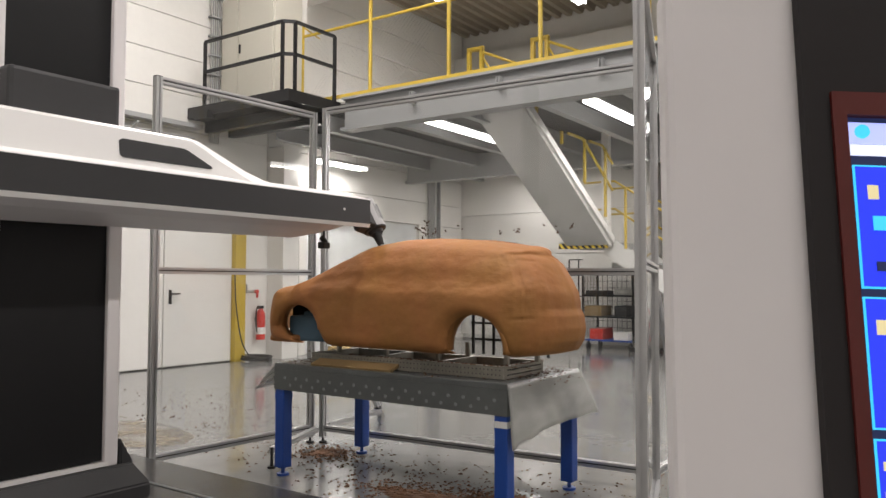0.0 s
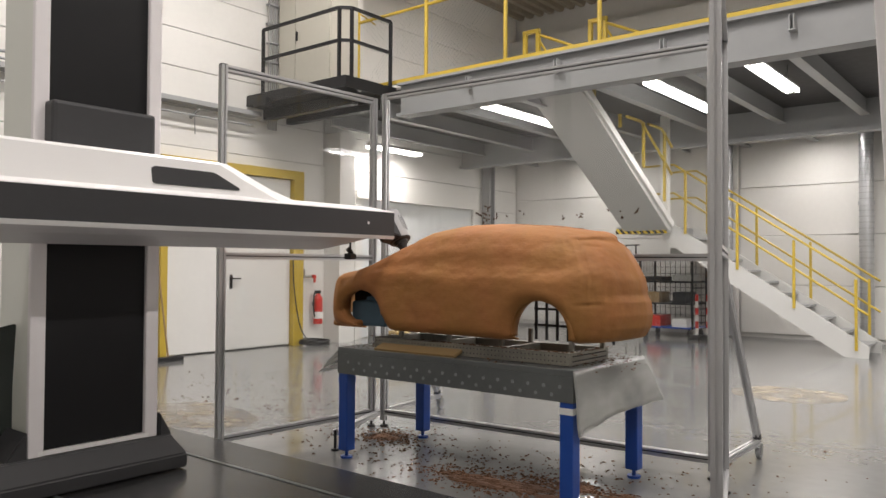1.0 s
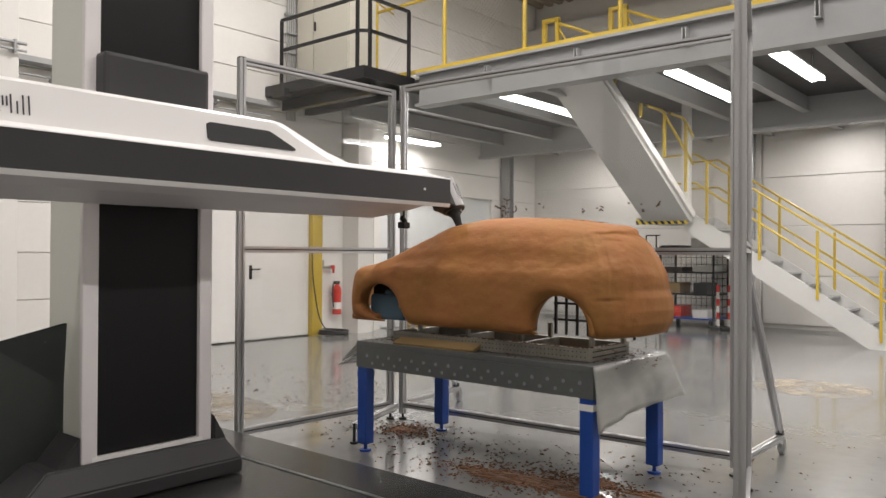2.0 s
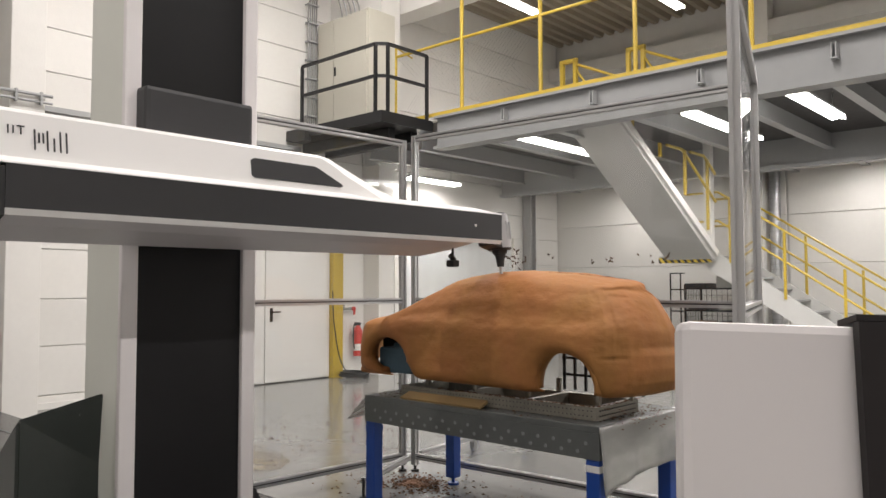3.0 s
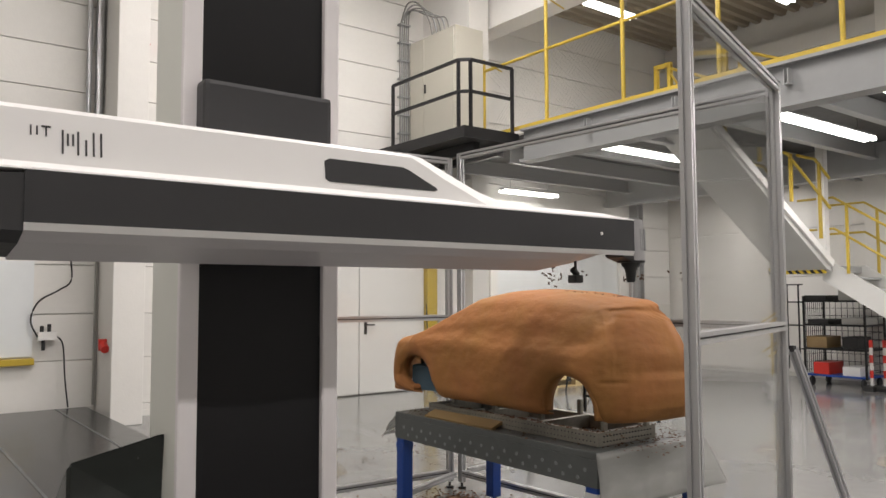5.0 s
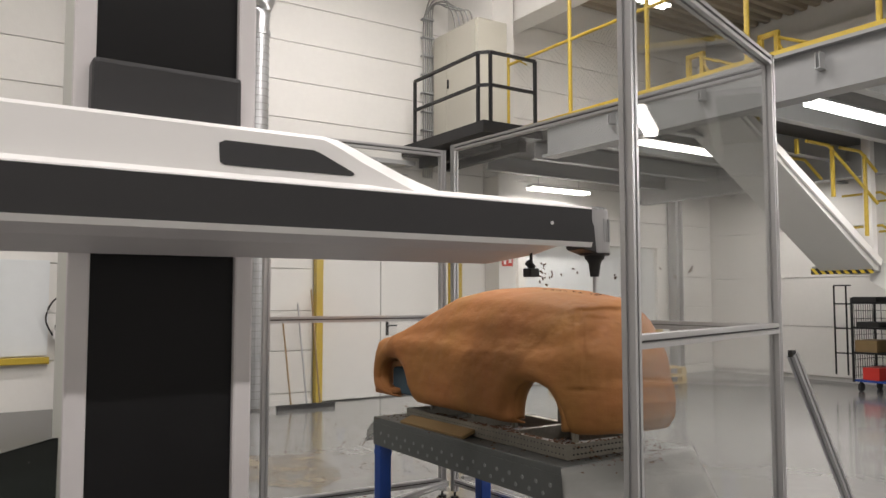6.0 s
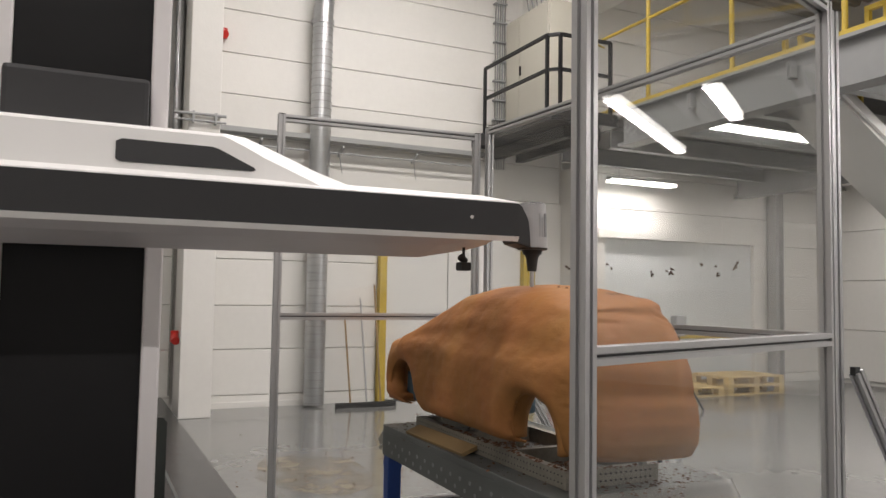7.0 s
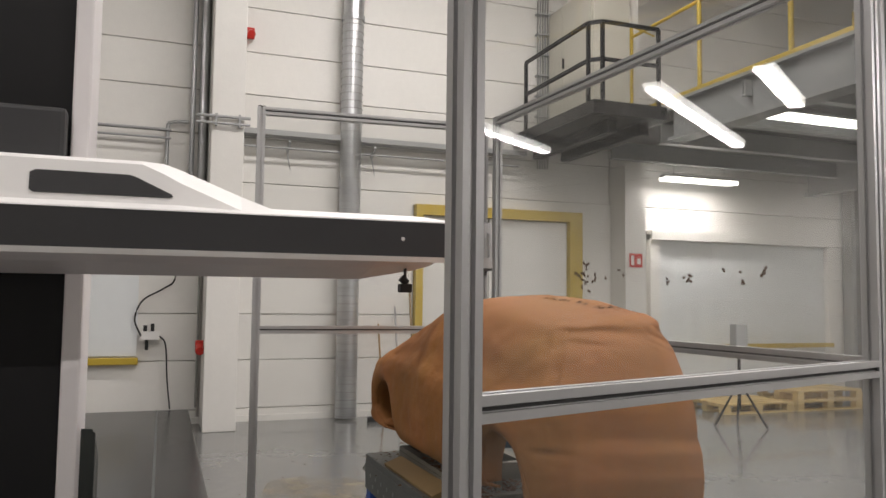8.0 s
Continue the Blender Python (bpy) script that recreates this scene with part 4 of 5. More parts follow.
def arm_parts():
    # core: lower bevel, side, sloping underside
    core = lambda y, s: [(XN - 0.004, y, -0.076), (XN - 0.018, y, -0.096), (XN - 0.10, y, -0.124 + s), (XF + 0.02, y, -0.168 + s), (XF + 0.02, y, 0.05), (XN - 0.004, y, 0.05)]
    part("beam", loop_solid([core(YA, 0.0), core(3.36, 0.0), core(3.62, 0.045), core(YT, 0.07)]), M_MLILAC, arm, "light grey sloping underside")
    part("lower_trim", loop_solid([[(XN + 0.004, y, -0.076), (XN - 0.006, y, -0.098), (XN - 0.02, y, -0.091), (XN - 0.02, y, -0.072)] for y in (YA, YT)]), M_MWHITE, arm)
    part("side_band", B(XN - 0.02, XN + 0.002, YA, YT, -0.075, 0.074), M_MDARK, arm, "anthracite side band")
    part("stud", J(rod, ((XN, 3.47, 0.0), (XN + 0.006, 3.47, 0.0), 0.008, 12)), M_WHITEP, arm)
    cap = lambda y, k: [(XN - 0.004 - k, y, -0.10 + k), (XN - 0.10, y, -0.13 + k), (XF + 0.03, y, -0.16 + k), (XF + 0.03, y, 0.065 - k), (XN - 0.004 - k, y, 0.065 - k)]
    part("end_cap", loop_solid([cap(YA - 0.17, 0.03), cap(YA - 0.13, 0.006), cap(YA, 0.0)]), M_MDARK, arm, "rounded anthracite end cap")
    # white upper cowl: a bright ledge, a leaning side and a flat top; the nose slopes down
    def cowl(y, hs, ht):
        t, u = 0.087 + hs, 0.087 + ht
        return [(XN + 0.003, y, 0.075), (XN + 0.001, y, 0.081), (XN - 0.034, y, 0.102 if hs > 0.012 else 0.087), (XN - 0.04 - 0.1 * hs, y, max(t, 0.090)), (XN - 0.062 - 0.1 * hs - 0.9 * (ht - hs), y, u + 0.016), (XF + 0.06, y, u + 0.024), (XF + 0.02, y, u), (XF + 0.02, y, 0.05)]
    part("cowl", loop_solid([cowl(0.92, 0.172, 0.172), cowl(2.42, 0.172, 0.172), cowl(2.50, 0.138, 0.170), cowl(2.57, 0.102, 0.148), cowl(2.80, 0.006, 0.055), cowl(2.92, 0.003, 0.006), cowl(3.55, 0.0, 0.004), cowl(YT, -0.004, -0.012)]), M_MWHITE, arm, "white upper cowl")
    # dark window strip lying on the leaning side
    def on_side(y, z):
        f = (z - 0.102) / 0.157
        return Vector((XN - 0.034 - 0.022 * max(0, min(1, f)), y, z))
    bm = bmesh.new()
    outline = [(2.045, 0.128), (2.52, 0.130), (2.535, 0.135), (2.53, 0.144), (2.40, 0.206), (2.375, 0.214), (2.05, 0.215), (2.03, 0.204), (2.03, 0.138)]
    a = [bm.verts.new(on_side(y, z) + Vector((0.003, 0, 0))) for y, z in outline]
    b = [bm.verts.new(on_side(y, z) - Vector((0.02, 0, 0))) for y, z in outline]
    bm.faces.new(a), bm.faces.new(b[::-1])
    for i in range(len(a)):
        bm.faces.new((a[i], b[i], b[(i + 1) % len(a)], a[(i + 1) % len(a)]))
    part("side_window", bm, M_MDARK, arm, "dark slanted side window")
    # the maker's mark as plain strokes
    for y, z0, z1, w in ((1.078, 0.182, 0.212, 0.004), (1.094, 0.184, 0.210, 0.004), (1.118, 0.182, 0.212, 0.004), (1.118, 0.209, 0.213, 0.024), (1.162, 0.134, 0.206, 0.005), (1.176, 0.160, 0.196, 0.005), (1.190, 0.160, 0.196, 0.005), (1.204, 0.134, 0.206, 0.005), (1.226, 0.134, 0.182, 0.005), (1.247, 0.134, 0.208, 0.005), (1.268, 0.134, 0.208, 0.005)):
        lo, hi = on_side(y, z0), on_side(y, z1)
        part("mark", J(bar, (lo + Vector((0.001, 0, 0)), hi + Vector((0.001, 0, 0)), w, 0.004, (1, 0, 0))), M_MDARK, arm, "thin dark stroke of a maker's mark")
    # carriage cap above the arm, running on the column
    part("sensor", J(rod, ((0.10, 3.56, -0.185), (0.10, 3.56, -0.10), 0.007), ((0.10, 3.54, -0.16), (0.10, 3.57, -0.185), 0.017)), M_RUBBER, arm)
    part("camera_box", B(0.072, 0.128, 3.532, 3.588, -0.228, -0.188, bevel=0.006), M_RUBBER, arm, "small black sensor box")


arm_parts()
cap_mesh = bmesh.new()
box(cap_mesh, -0.004, 0.10, 1.665, 2.19, 0.24, 0.49, bevel=0.02)
box(cap_mesh, 0.004, 0.05, 1.70, 2.18, -0.12, 0.24)
carriage = part("carriage", cap_mesh, M_MDARK, mill, "anthracite carriage cap on the column")
head = new("milling_head")
head.parent = mill
head.location = (0.19, 3.82, 1.72)
tagged(head, "grey swivel milling head with a black spindle")


def head_parts():
    # drum, a little wider at its foot, with a dark lid and rim
    bm = bmesh.new()
    cone(bm, (0, 0.02, -0.128), (0, 0.02, 0.085), 0.074, 0.064, 36)
    bmesh.ops.bevel(bm, geom=[e for e in bm.edges if abs(e.verts[0].co.z - e.verts[1].co.z) < 1e-5], offset=0.005, segments=2, affect="EDGES")
    part("head_body", bm, M_MHEAD, head)
    part("lid", J(cone, ((0, 0.02, 0.0845), (0, 0.02, 0.092), 0.060, 0.050, 30)), M_RUBBER, head, "black lid")
    part("rim", J(cone, ((0, 0.02, -0.136), (0, 0.02, -0.127), 0.070, 0.0755, 36)), M_MDARK, head, "dark lower rim")
    # dark bracket reaching back into the arm
    bm = bmesh.new()
    side = [(-0.11, -0.11), (-0.02, -0.134), (-0.035, 0.0), (-0.075, 0.07), (-0.11, 0.07)]
    a = [bm.verts.new((0.062, y, z)) for y, z in side]
    b = [bm.verts.new((-0.062, y, z)) for y, z in side]
    bm.faces.new(a), bm.faces.new(b[::-1])
    for i in range(5):
        bm.faces.new((a[i], b[i], b[(i + 1) % 5], a[(i + 1) % 5]))
    bmesh.ops.bevel(bm, geom=bm.edges[:], offset=0.006, segments=2, affect="EDGES")
    part("bracket", bm, M_MDARK, head, "anthracite swivel bracket")
    for i in range(3):
        x, y = 0.0675, 0.018 + 0.016 * i
        part("mark_field", J(bar, ((x, y, -0.075), (x - 0.003, y, 0.035 - 0.02 * (i % 2)), 0.008, 0.012, (1, 0, 0))), M_STEEL, head, "unreadable grey printing")
    bm = bmesh.new()
    cone(bm, (0, 0.02, -0.136), (0, 0.02, -0.158), 0.050, 0.044, 24)
    cone(bm, (0, 0.02, -0.158), (0, 0.02, -0.170), 0.036, 0.034, 24)
    cone(bm, (0, 0.02, -0.170), (0, 0.02, -0.238), 0.030, 0.021, 24)
    part("spindle", bm, M_RUBBER, head, "black spindle nose")
    part("cutter", J(rod, ((0, 0.02, -0.315), (0, 0.02, -0.235), 0.010, 12)), M_ALU, head, "steel cutter")


head_parts()


# ---- guard panels of slotted profile ----
def guard(name, p, q, label, top=2.645, mid=1.344, low=0.12, foot=True, group="guard panels"):
    (x0, y0), (x1, y1) = p, q
    g = thing(name, label, "guard panel", group=group)
    d = Vector((x1 - x0, y1 - y0, 0)).normalized()
    nrm = (d.y, -d.x, 0)
    for x, y in (p, q):
        bm = bmesh.new()
        extrude(bm, [(a * 0.0225, b * 0.0225) for a, b in SLOT], (x, y, 0.05), (x, y, top + 0.022), nrm)
        part("post", bm, M_ALU, g)
        part("post_cap", B(x - 0.02, x + 0.02, y - 0.02, y + 0.02, top + 0.022, top + 0.027), M_RUBBER, g)
        part("foot", J(rod, ((x, y, 0.0), (x, y, 0.015), 0.03, 14), ((x, y, 0.015), (x, y, 0.05), 0.009)), M_RUBBER, g)
    for z in (top, mid, low):
        bm = bmesh.new()
        a, b = Vector((x0, y0, z)) + d * 0.0225, Vector((x1, y1, z)) - d * 0.0225
        extrude(bm, [(u * 0.0225, v * 0.0225) for u, v in SLOT], a, b)
        rail = part("rail", bm, M_ALU, g)
        # black strips added in both side slots to deepen their shade
        for sd in (-1, 1):
            off = Vector(nrm) * 0.0135 * sd
            part("dark_strip", J(bar, (a + off, b + off, 0.004, 0.006)), M_RUBBER, rail, "black strip standing in for the slot's shade")
    for z0, z1 in ((low + 0.02, mid - 0.02), (mid + 0.02, top - 0.02)):
        bm = bmesh.new()
        a, b = Vector((x0, y0, 0)) + d * 0.018, Vector((x1, y1, 0)) - d * 0.018
        extrude(bm, [(-0.002, z0), (0.002, z0), (0.002, z1), (-0.002, z1)], a, b)
        pane = part("pane", bm, M_GLASS, g, "clear plastic pane")
        pane.visible_shadow = False
    return g


guard("guard_panel", (-4.29, 3.07), (-4.21, 4.44), "clear guard panel in an aluminium frame beside the table", top=2.61)
guard("guard_panel", (-4.13, 4.50), (-1.56, 4.66), "wide clear guard panel in an aluminium frame behind the table")
guard("guard_panel", (-1.41, 4.43), (-0.968, 3.022), "clear swing guard panel in an aluminium frame, open at an angle", top=2.595, mid=1.354)


def stay(x, y, dx, dy):
    s = thing("panel_stay", "aluminium stay with a castor holding a guard panel", "stay", (x, y, 0), group="panel stays")
    part("foot_bar", J(profile, ((0, 0.03, 0.12), (dx, dy, 0.12), 0.04)), M_ALU, s)
    part("strut", J(profile, ((0, 0.04, 1.22), (dx, dy - 0.03, 0.16), 0.04)), M_ALU, s)
    part("hinge", B(-0.012, 0.012, 0.022, 0.05, 1.205, 1.238), M_RUBBER, s)
    part("joint", B(dx - 0.022, dx + 0.022, dy - 0.05, dy - 0.01, 0.138, 0.17), M_RUBBER, s)
    w = part("castor", J(rod, ((dx - 0.014, dy + 0.02, 0.036), (dx + 0.014, dy + 0.02, 0.036), 0.036, 18)), M_STEEL, s)
    part("fork", J(box, (dx - 0.022, dx - 0.016, dy - 0.01, dy + 0.03, 0.03, 0.1), (dx + 0.016, dx + 0.022, dy - 0.01, dy + 0.03, 0.03, 0.1), (dx - 0.022, dx + 0.022, dy - 0.015, dy + 0.03, 0.095, 0.104)), M_NET, w)


stay(-1.50, 4.66, 0.0, 0.70)
stay(-4.16, 4.56, -0.1, 0.80)


def front_foot():
    s = thing("levelling_bar", "short aluminium foot bar with a black levelling foot", "foot bar", (-4.12, 4.42, 0))
    part("bar", J(profile, ((0, 0, 0.12), (0.28, -0.72, 0.12), 0.04)), M_ALU, s)
    part("foot", J(rod, ((0.28, -0.72, 0.0), (0.28, -0.72, 0.015), 0.028, 14), ((0.28, -0.72, 0.015), (0.28, -0.72, 0.14), 0.01)), M_RUBBER, s)


front_foot()


# ---- table ----
def table():
    t = thing("work_table", "dull steel perforated work table on blue legs", "table", (-2.8, 4.0, 0))
    x0, x1, y0, y1 = -0.887, 0.893, -0.427, 0.45
    part("tabletop", B(x0, x1, y0, y1, 0.70, 0.738, bevel=0.006), M_TABLE, t)
    part("apron", J(box, (x0, x1, y0, y0 + 0.02, 0.565, 0.702), (x0, x1, y1 - 0.02, y1, 0.565, 0.702), (x0, x0 + 0.02, y0 + 0.02, y1 - 0.02, 0.565, 0.702), (x1 - 0.02, x1, y0 + 0.02, y1 - 0.02, 0.565, 0.702)), M_TABLE, t, "steel side walls with rows of bores")
    # pale discs paint the light that shows through the apron's bores
    for i in range(17):
        for r in (0, 1):
            x = x0 + 0.1 + 0.1 * i + 0.05 * r
            if x < x1 - 0.05:
                part("bore", J(rod, ((x, y0 - 0.002, 0.645 - 0.045 * r), (x, y0 + 0.004, 0.645 - 0.045 * r), 0.0105, 12)), M_BORE_LIGHT, t)
    for x in (x0 + 0.045, x1 - 0.045):
        for y in (y0 + 0.045, y1 - 0.045):
            leg = part("leg", B(x - 0.04, x + 0.04, y - 0.04, y + 0.04, 0.052, 0.565, bevel=0.008), M_BLUE, t, "blue square leg")
            part("levelling_foot", J(rod, ((x, y, 0.0), (x, y, 0.014), 0.04, 18), ((x, y, 0.014), (x, y, 0.09), 0.012)), M_BLUE, leg)
            part("collar", B(x - 0.041, x + 0.041, y - 0.041, y + 0.041, 0.50, 0.535), M_WHITEP if (x > 0 and y < 0) else M_BLUE, leg)
    return t


table()


def film(name_label, pts_top, pts_low, seed):
    """A stiff rippled film hanging from one edge to a lower one."""
    bm = bmesh.new()
    n, m = 26, 10
    rows = []
    for k in range(m + 1):
        f = k / m
        row = []
        for i in range(n + 1):
            g = i / n * (len(pts_top) - 1)
            j = min(int(g), len(pts_top) - 2)
            a = Vector(pts_top[j]).lerp(Vector(pts_top[j + 1]), g - j)
            b = Vector(pts_low[j]).lerp(Vector(pts_low[j + 1]), g - j)
            p = a.lerp(b, f)
            p += Vector((1, 0.3, 0)) * f * 0.022 * noise.noise(Vector((i * 0.35, f * 1.5, seed)))
            row.append(bm.verts.new(p))
        rows.append(row)
    for a, b in zip(rows, rows[1:]):
        for i in range(n):
            bm.faces.new((a[i], a[i + 1], b[i + 1], b[i]))
    ob = part("plastic_film", bm, M_FILM, smooth=True)
    so = ob.modifiers.new("thickness", "SOLIDIFY")
    so.thickness = 0.0006
    return tagged(ob, name_label, "plastic film", "films")


film("milky plastic film hanging over the table end", [(-1.900, 3.56, 0.735), (-1.90, 4.0, 0.742), (-1.90, 4.46, 0.742)], [(-1.875, 3.57, 0.39), (-1.86, 4.0, 0.46), (-1.80, 4.52, 0.48)], 3)
film("milky plastic film corner hanging off the table end", [(-3.69, 3.60, 0.735), (-3.69, 4.0, 0.742), (-3.69, 4.4, 0.742)], [(-3.79, 3.585, 0.64), (-3.98, 3.66, 0.53), (-3.95, 4.30, 0.56)], 8)


# ---- things on the table ----
def base_frame():
    f = thing("model_frame", "perforated aluminium base frame under the clay model", "frame", (0, 0, 0.742))
    holes = bmesh.new()

    def rail(p, q):
        part("rail", J(bar, ((*p, 0.035), (*q, 0.035), 0.04, 0.07)), M_FRAME, f, "perforated aluminium rail")
    rail((-3.45, 3.70), (-1.99, 3.70)), rail((-3.45, 4.12), (-1.99, 4.12))
    for x in (-3.43, -2.95, -2.45, -2.01):
        rail((x, 3.72), (x, 4.10))
    # the rails are solid; dark discs paint the shade inside their bores
    for i in range(56):
        for z in (0.022, 0.05):
            x = -3.43 + 0.0257 * i
            rod(holes, (x, 3.679, z), (x, 3.684, z), 0.0038, 8)
    for i in range(16):
        for z in (0.022, 0.05):
            y = 3.72 + 0.025 * i
            rod(holes, (-1.990, y, z), (-1.984, y, z), 0.0038, 8)
    tagged(part("bore", holes, M_BORE_SHADE, f), "rows of small dark discs for the shade in the bores", kind="stuff")
    for x, y in ((-3.3, 3.78), (-2.9, 3.78), (-2.5, 3.78), (-2.02, 3.76), (-1.98, 4.05), (-3.3, 4.1), (-2.5, 4.1)):
        part("support", B(x - 0.013, x + 0.013, y - 0.013, y + 0.013, 0.07, 0.155, bevel=0.003), M_FRAME, f)


base_frame()


def board(x0, x1, y, w, tilt, label):
    b = thing("wooden_strip", label, "board", ((x0 + x1) / 2, y, 0.742))
    h = (x1 - x0) / 2
    bm = bmesh.new()
    box(bm, -h, h, -w / 2, w / 2, 0.0, 0.02, bevel=0.003)
    ob = part("strip", bm, M_WOOD, b)
    b.matrix_basis = pose((x0 + x1) / 2, y, 0.748, tilt, 0, 1.5)
    return b


board(-3.36, -2.72, 3.635, 0.09, 20, "tan wooden strip lying on the table edge")


def clay_model():
    xs_front = [(-4.03, 4.06, 1.08, 0.95), (-4.015, 3.98, 1.13, 0.93), (-3.98, 3.88, 1.17, 0.91), (-3.93, 3.78, 1.20, 0.895), (-3.87, 3.695, 1.222, 0.885), (-3.80, 3.630, 1.238, 0.88), (-3.74, 3.603, 1.25, 0.88),
                (-3.60, 3.590, 1.264, 0.868), (-3.52, 3.588, 1.284, 0.866), (-3.45, 3.588, 1.316, 0.866), (-3.36, 3.588, 1.370, 0.866), (-3.27, 3.588, 1.425, 0.866), (-3.16, 3.588, 1.478, 0.866), (-3.05, 3.588, 1.516, 0.866), (-2.85, 3.588, 1.545, 0.866), (-2.65, 3.588, 1.548, 0.865),
                (-2.45, 3.588, 1.538, 0.862), (-2.25, 3.588, 1.523, 0.862), (-2.10, 3.592, 1.508, 0.862), (-1.98, 3.603, 1.497, 0.864), (-1.90, 3.622, 1.491, 0.868), (-1.84, 3.655, 1.487, 0.872), (-1.79, 3.70, 1.484, 0.875), (-1.75, 3.765, 1.478, 0.878), (-1.715, 3.87, 1.471, 0.88), (-1.695, 3.98, 1.464, 0.885), (-1.685, 4.07, 1.456, 0.89)]
    X = np.array([a[0] for a in xs_front])
    tab = [np.array([a[k] for a in xs_front]) for k in (1, 2, 3)]
    zr = np.array([0.86, 0.90, 0.95, 1.02, 1.09, 1.13, 1.16, 1.22, 1.30, 1.38, 1.405, 1.42, 1.44, 1.50])
    xr = np.array([-1.79, -1.725, -1.695, -1.682, -1.692, -1.712, -1.712, -1.722, -1.768, -1.825, -1.852, -1.878, -1.900, -1.935])
    CUT = 4.08
    stations = np.concatenate([np.linspace(-4.03, -3.74, 16)[:-1], np.linspace(-3.74, -1.98, 89)[:-1], np.linspace(-1.98, -1.685, 36)])
    nb = 104
    # wheel openings: centre x and z, half width and height, lean of the part below the centre, closed underneath or not
    arches = [(-3.535, 0.975, 0.185, 0.146, 1.0, True), (-2.155, 0.905, 0.187, 0.189, 0.0, False)]

    def reach_of(x, z, arch):
        """Place relative to an opening's rim (1 on the rim)."""
        cx, cz, rx, rz, lean, closed = arch
        u = (x - cx - lean * max(0.0, cz - z)) / rx
        v = (z - cz) / rz if closed else max(0.0, z - cz) / rz
        return math.hypot(u, v)

    def section(x):
        ys, zt, zb = (float(np.interp(x, X, t)) for t in tab)
        w = CUT - ys
        zbelt = min(1.24, zt - 0.055)
        k = min(1.0, w / 0.45)
        cabin = max(0.0, min(1.0, (zt - 1.27) / 0.2))
        pts = [(ys + 0.075 * k, zb), (ys + 0.03 * k, zb + 0.010), (ys + 0.008, zb + 0.05), (ys, zb + 0.14), (ys + 0.002, 1.06 + 0.1 * (zt - 1.25) * cabin), (ys + 0.012 * k, zbelt - 0.06), (ys + 0.03 * k, zbelt)]
        if cabin > 0.02:
            pts += [(ys + (0.03 + 0.055 * cabin) * k, zbelt + 0.45 * (zt - zbelt)), (ys + (0.05 + 0.10 * cabin) * k, zbelt + 0.80 * (zt - zbelt)), (ys + (0.09 + 0.13 * cabin) * k, zt - 0.022), (ys + (0.16 + 0.16 * cabin) * k, zt - 0.004), (CUT, zt + 0.006)]
        else:
            pts += [(ys + 0.05 * k, zbelt + 0.4 * (zt - zbelt)), (ys + 0.085 * k, zbelt + 0.72 * (zt - zbelt)), (ys + 0.14 * k, zt - 0.008), (ys + 0.25 * k, zt + 0.001), (CUT, zt + 0.006)]
        P = np.array(pts)
        s = np.concatenate([[0], np.cumsum(np.linalg.norm(np.diff(P, axis=0), axis=1))])
        s /= s[-1]
        u = np.linspace(0, 1, nb)
        Y, Z = np.interp(u, s, P[:, 0]), np.interp(u, s, P[:, 1])
        for _ in range(9):
            Y[1:-1] = 0.25 * Y[:-2] + 0.5 * Y[1:-1] + 0.25 * Y[2:]
            Z[1:-1] = 0.25 * Z[:-2] + 0.5 * Z[1:-1] + 0.25 * Z[2:]
        return Y, Z

    bm = bmesh.new()
    grid = []
    for x in stations:
        Y, Z = section(x)
        row = []
        for y, z in zip(Y, Z):
            xx = x
            if x > -2.3:
                xx = x + ((x + 2.3) / 0.615) ** float(np.interp(z, (1.2, 1.38), (3.2, 1.15))) * (float(np.interp(z, zr, xr)) + 1.685)
            # cut grooves at the rear pillar and tail
            g = 0.0
            if x > -1.93:
                wob, ramp = 0.006 * noise.noise(Vector((x * 14, 0, 0))), min(1, (x + 1.93) / 0.07)
                g += 0.014 * math.exp(-((z - wob - 1.432) / 0.008) ** 2) * ramp
                g += 0.009 * math.exp(-((z + wob - 1.398) / 0.007) ** 2) * min(1, (x + 1.93) / 0.15)
                g -= 0.005 * math.exp(-((z - wob - 1.452) / 0.009) ** 2) * ramp
            if -1.97 < x < -1.76:
                g += 0.015 * math.exp(-((z - 1.078 - 0.05 * (x + 1.86)) / 0.007) ** 2) * math.exp(-((x + 1.86) / 0.05) ** 2)
            v = Vector((xx, y, z))
            n1 = noise.fractal(v * 3.2, 1.0, 2.0, 4)
            n2 = noise.fractal(Vector((xx * 4, y * 4, z * 22)), 0.9, 2.0, 2)
            bumpy = 0.0058 * n1 + 0.0005 * n2 + 0.0022 * noise.fractal(Vector((xx * 13, y * 13, z * 15)), 0.9, 2.0, 2)
            lump = noise.fractal(Vector((xx * 7, y * 5, z * 11)), 0.8, 2.0, 3)
            bumpy += 0.0034 * lump * math.exp(-((z - 1.22) / 0.07) ** 2) + 0.0018 * lump
            # shoulder ridge, hollow above it, haunch over the rear wheel
            if y < 3.85 and -3.6 < x < -1.85:
                bumpy += 0.005 * math.exp(-((z - 1.20) / 0.05) ** 2) - 0.004 * math.exp(-((z - 1.29) / 0.05) ** 2)
                bumpy += 0.016 * math.exp(-((x + 2.15) / 0.22) ** 2 - ((z - 1.12) / 0.09) ** 2) - 0.008 * math.exp(-((x + 2.75) / 0.3) ** 2 - ((z - 1.02) / 0.08) ** 2)
            if z < 0.93:
                bumpy += 0.003 * min(1.0, (0.93 - z) / 0.03) * noise.fractal(Vector((xx * 22, y * 22, z * 22)), 0.8, 2.0, 3)
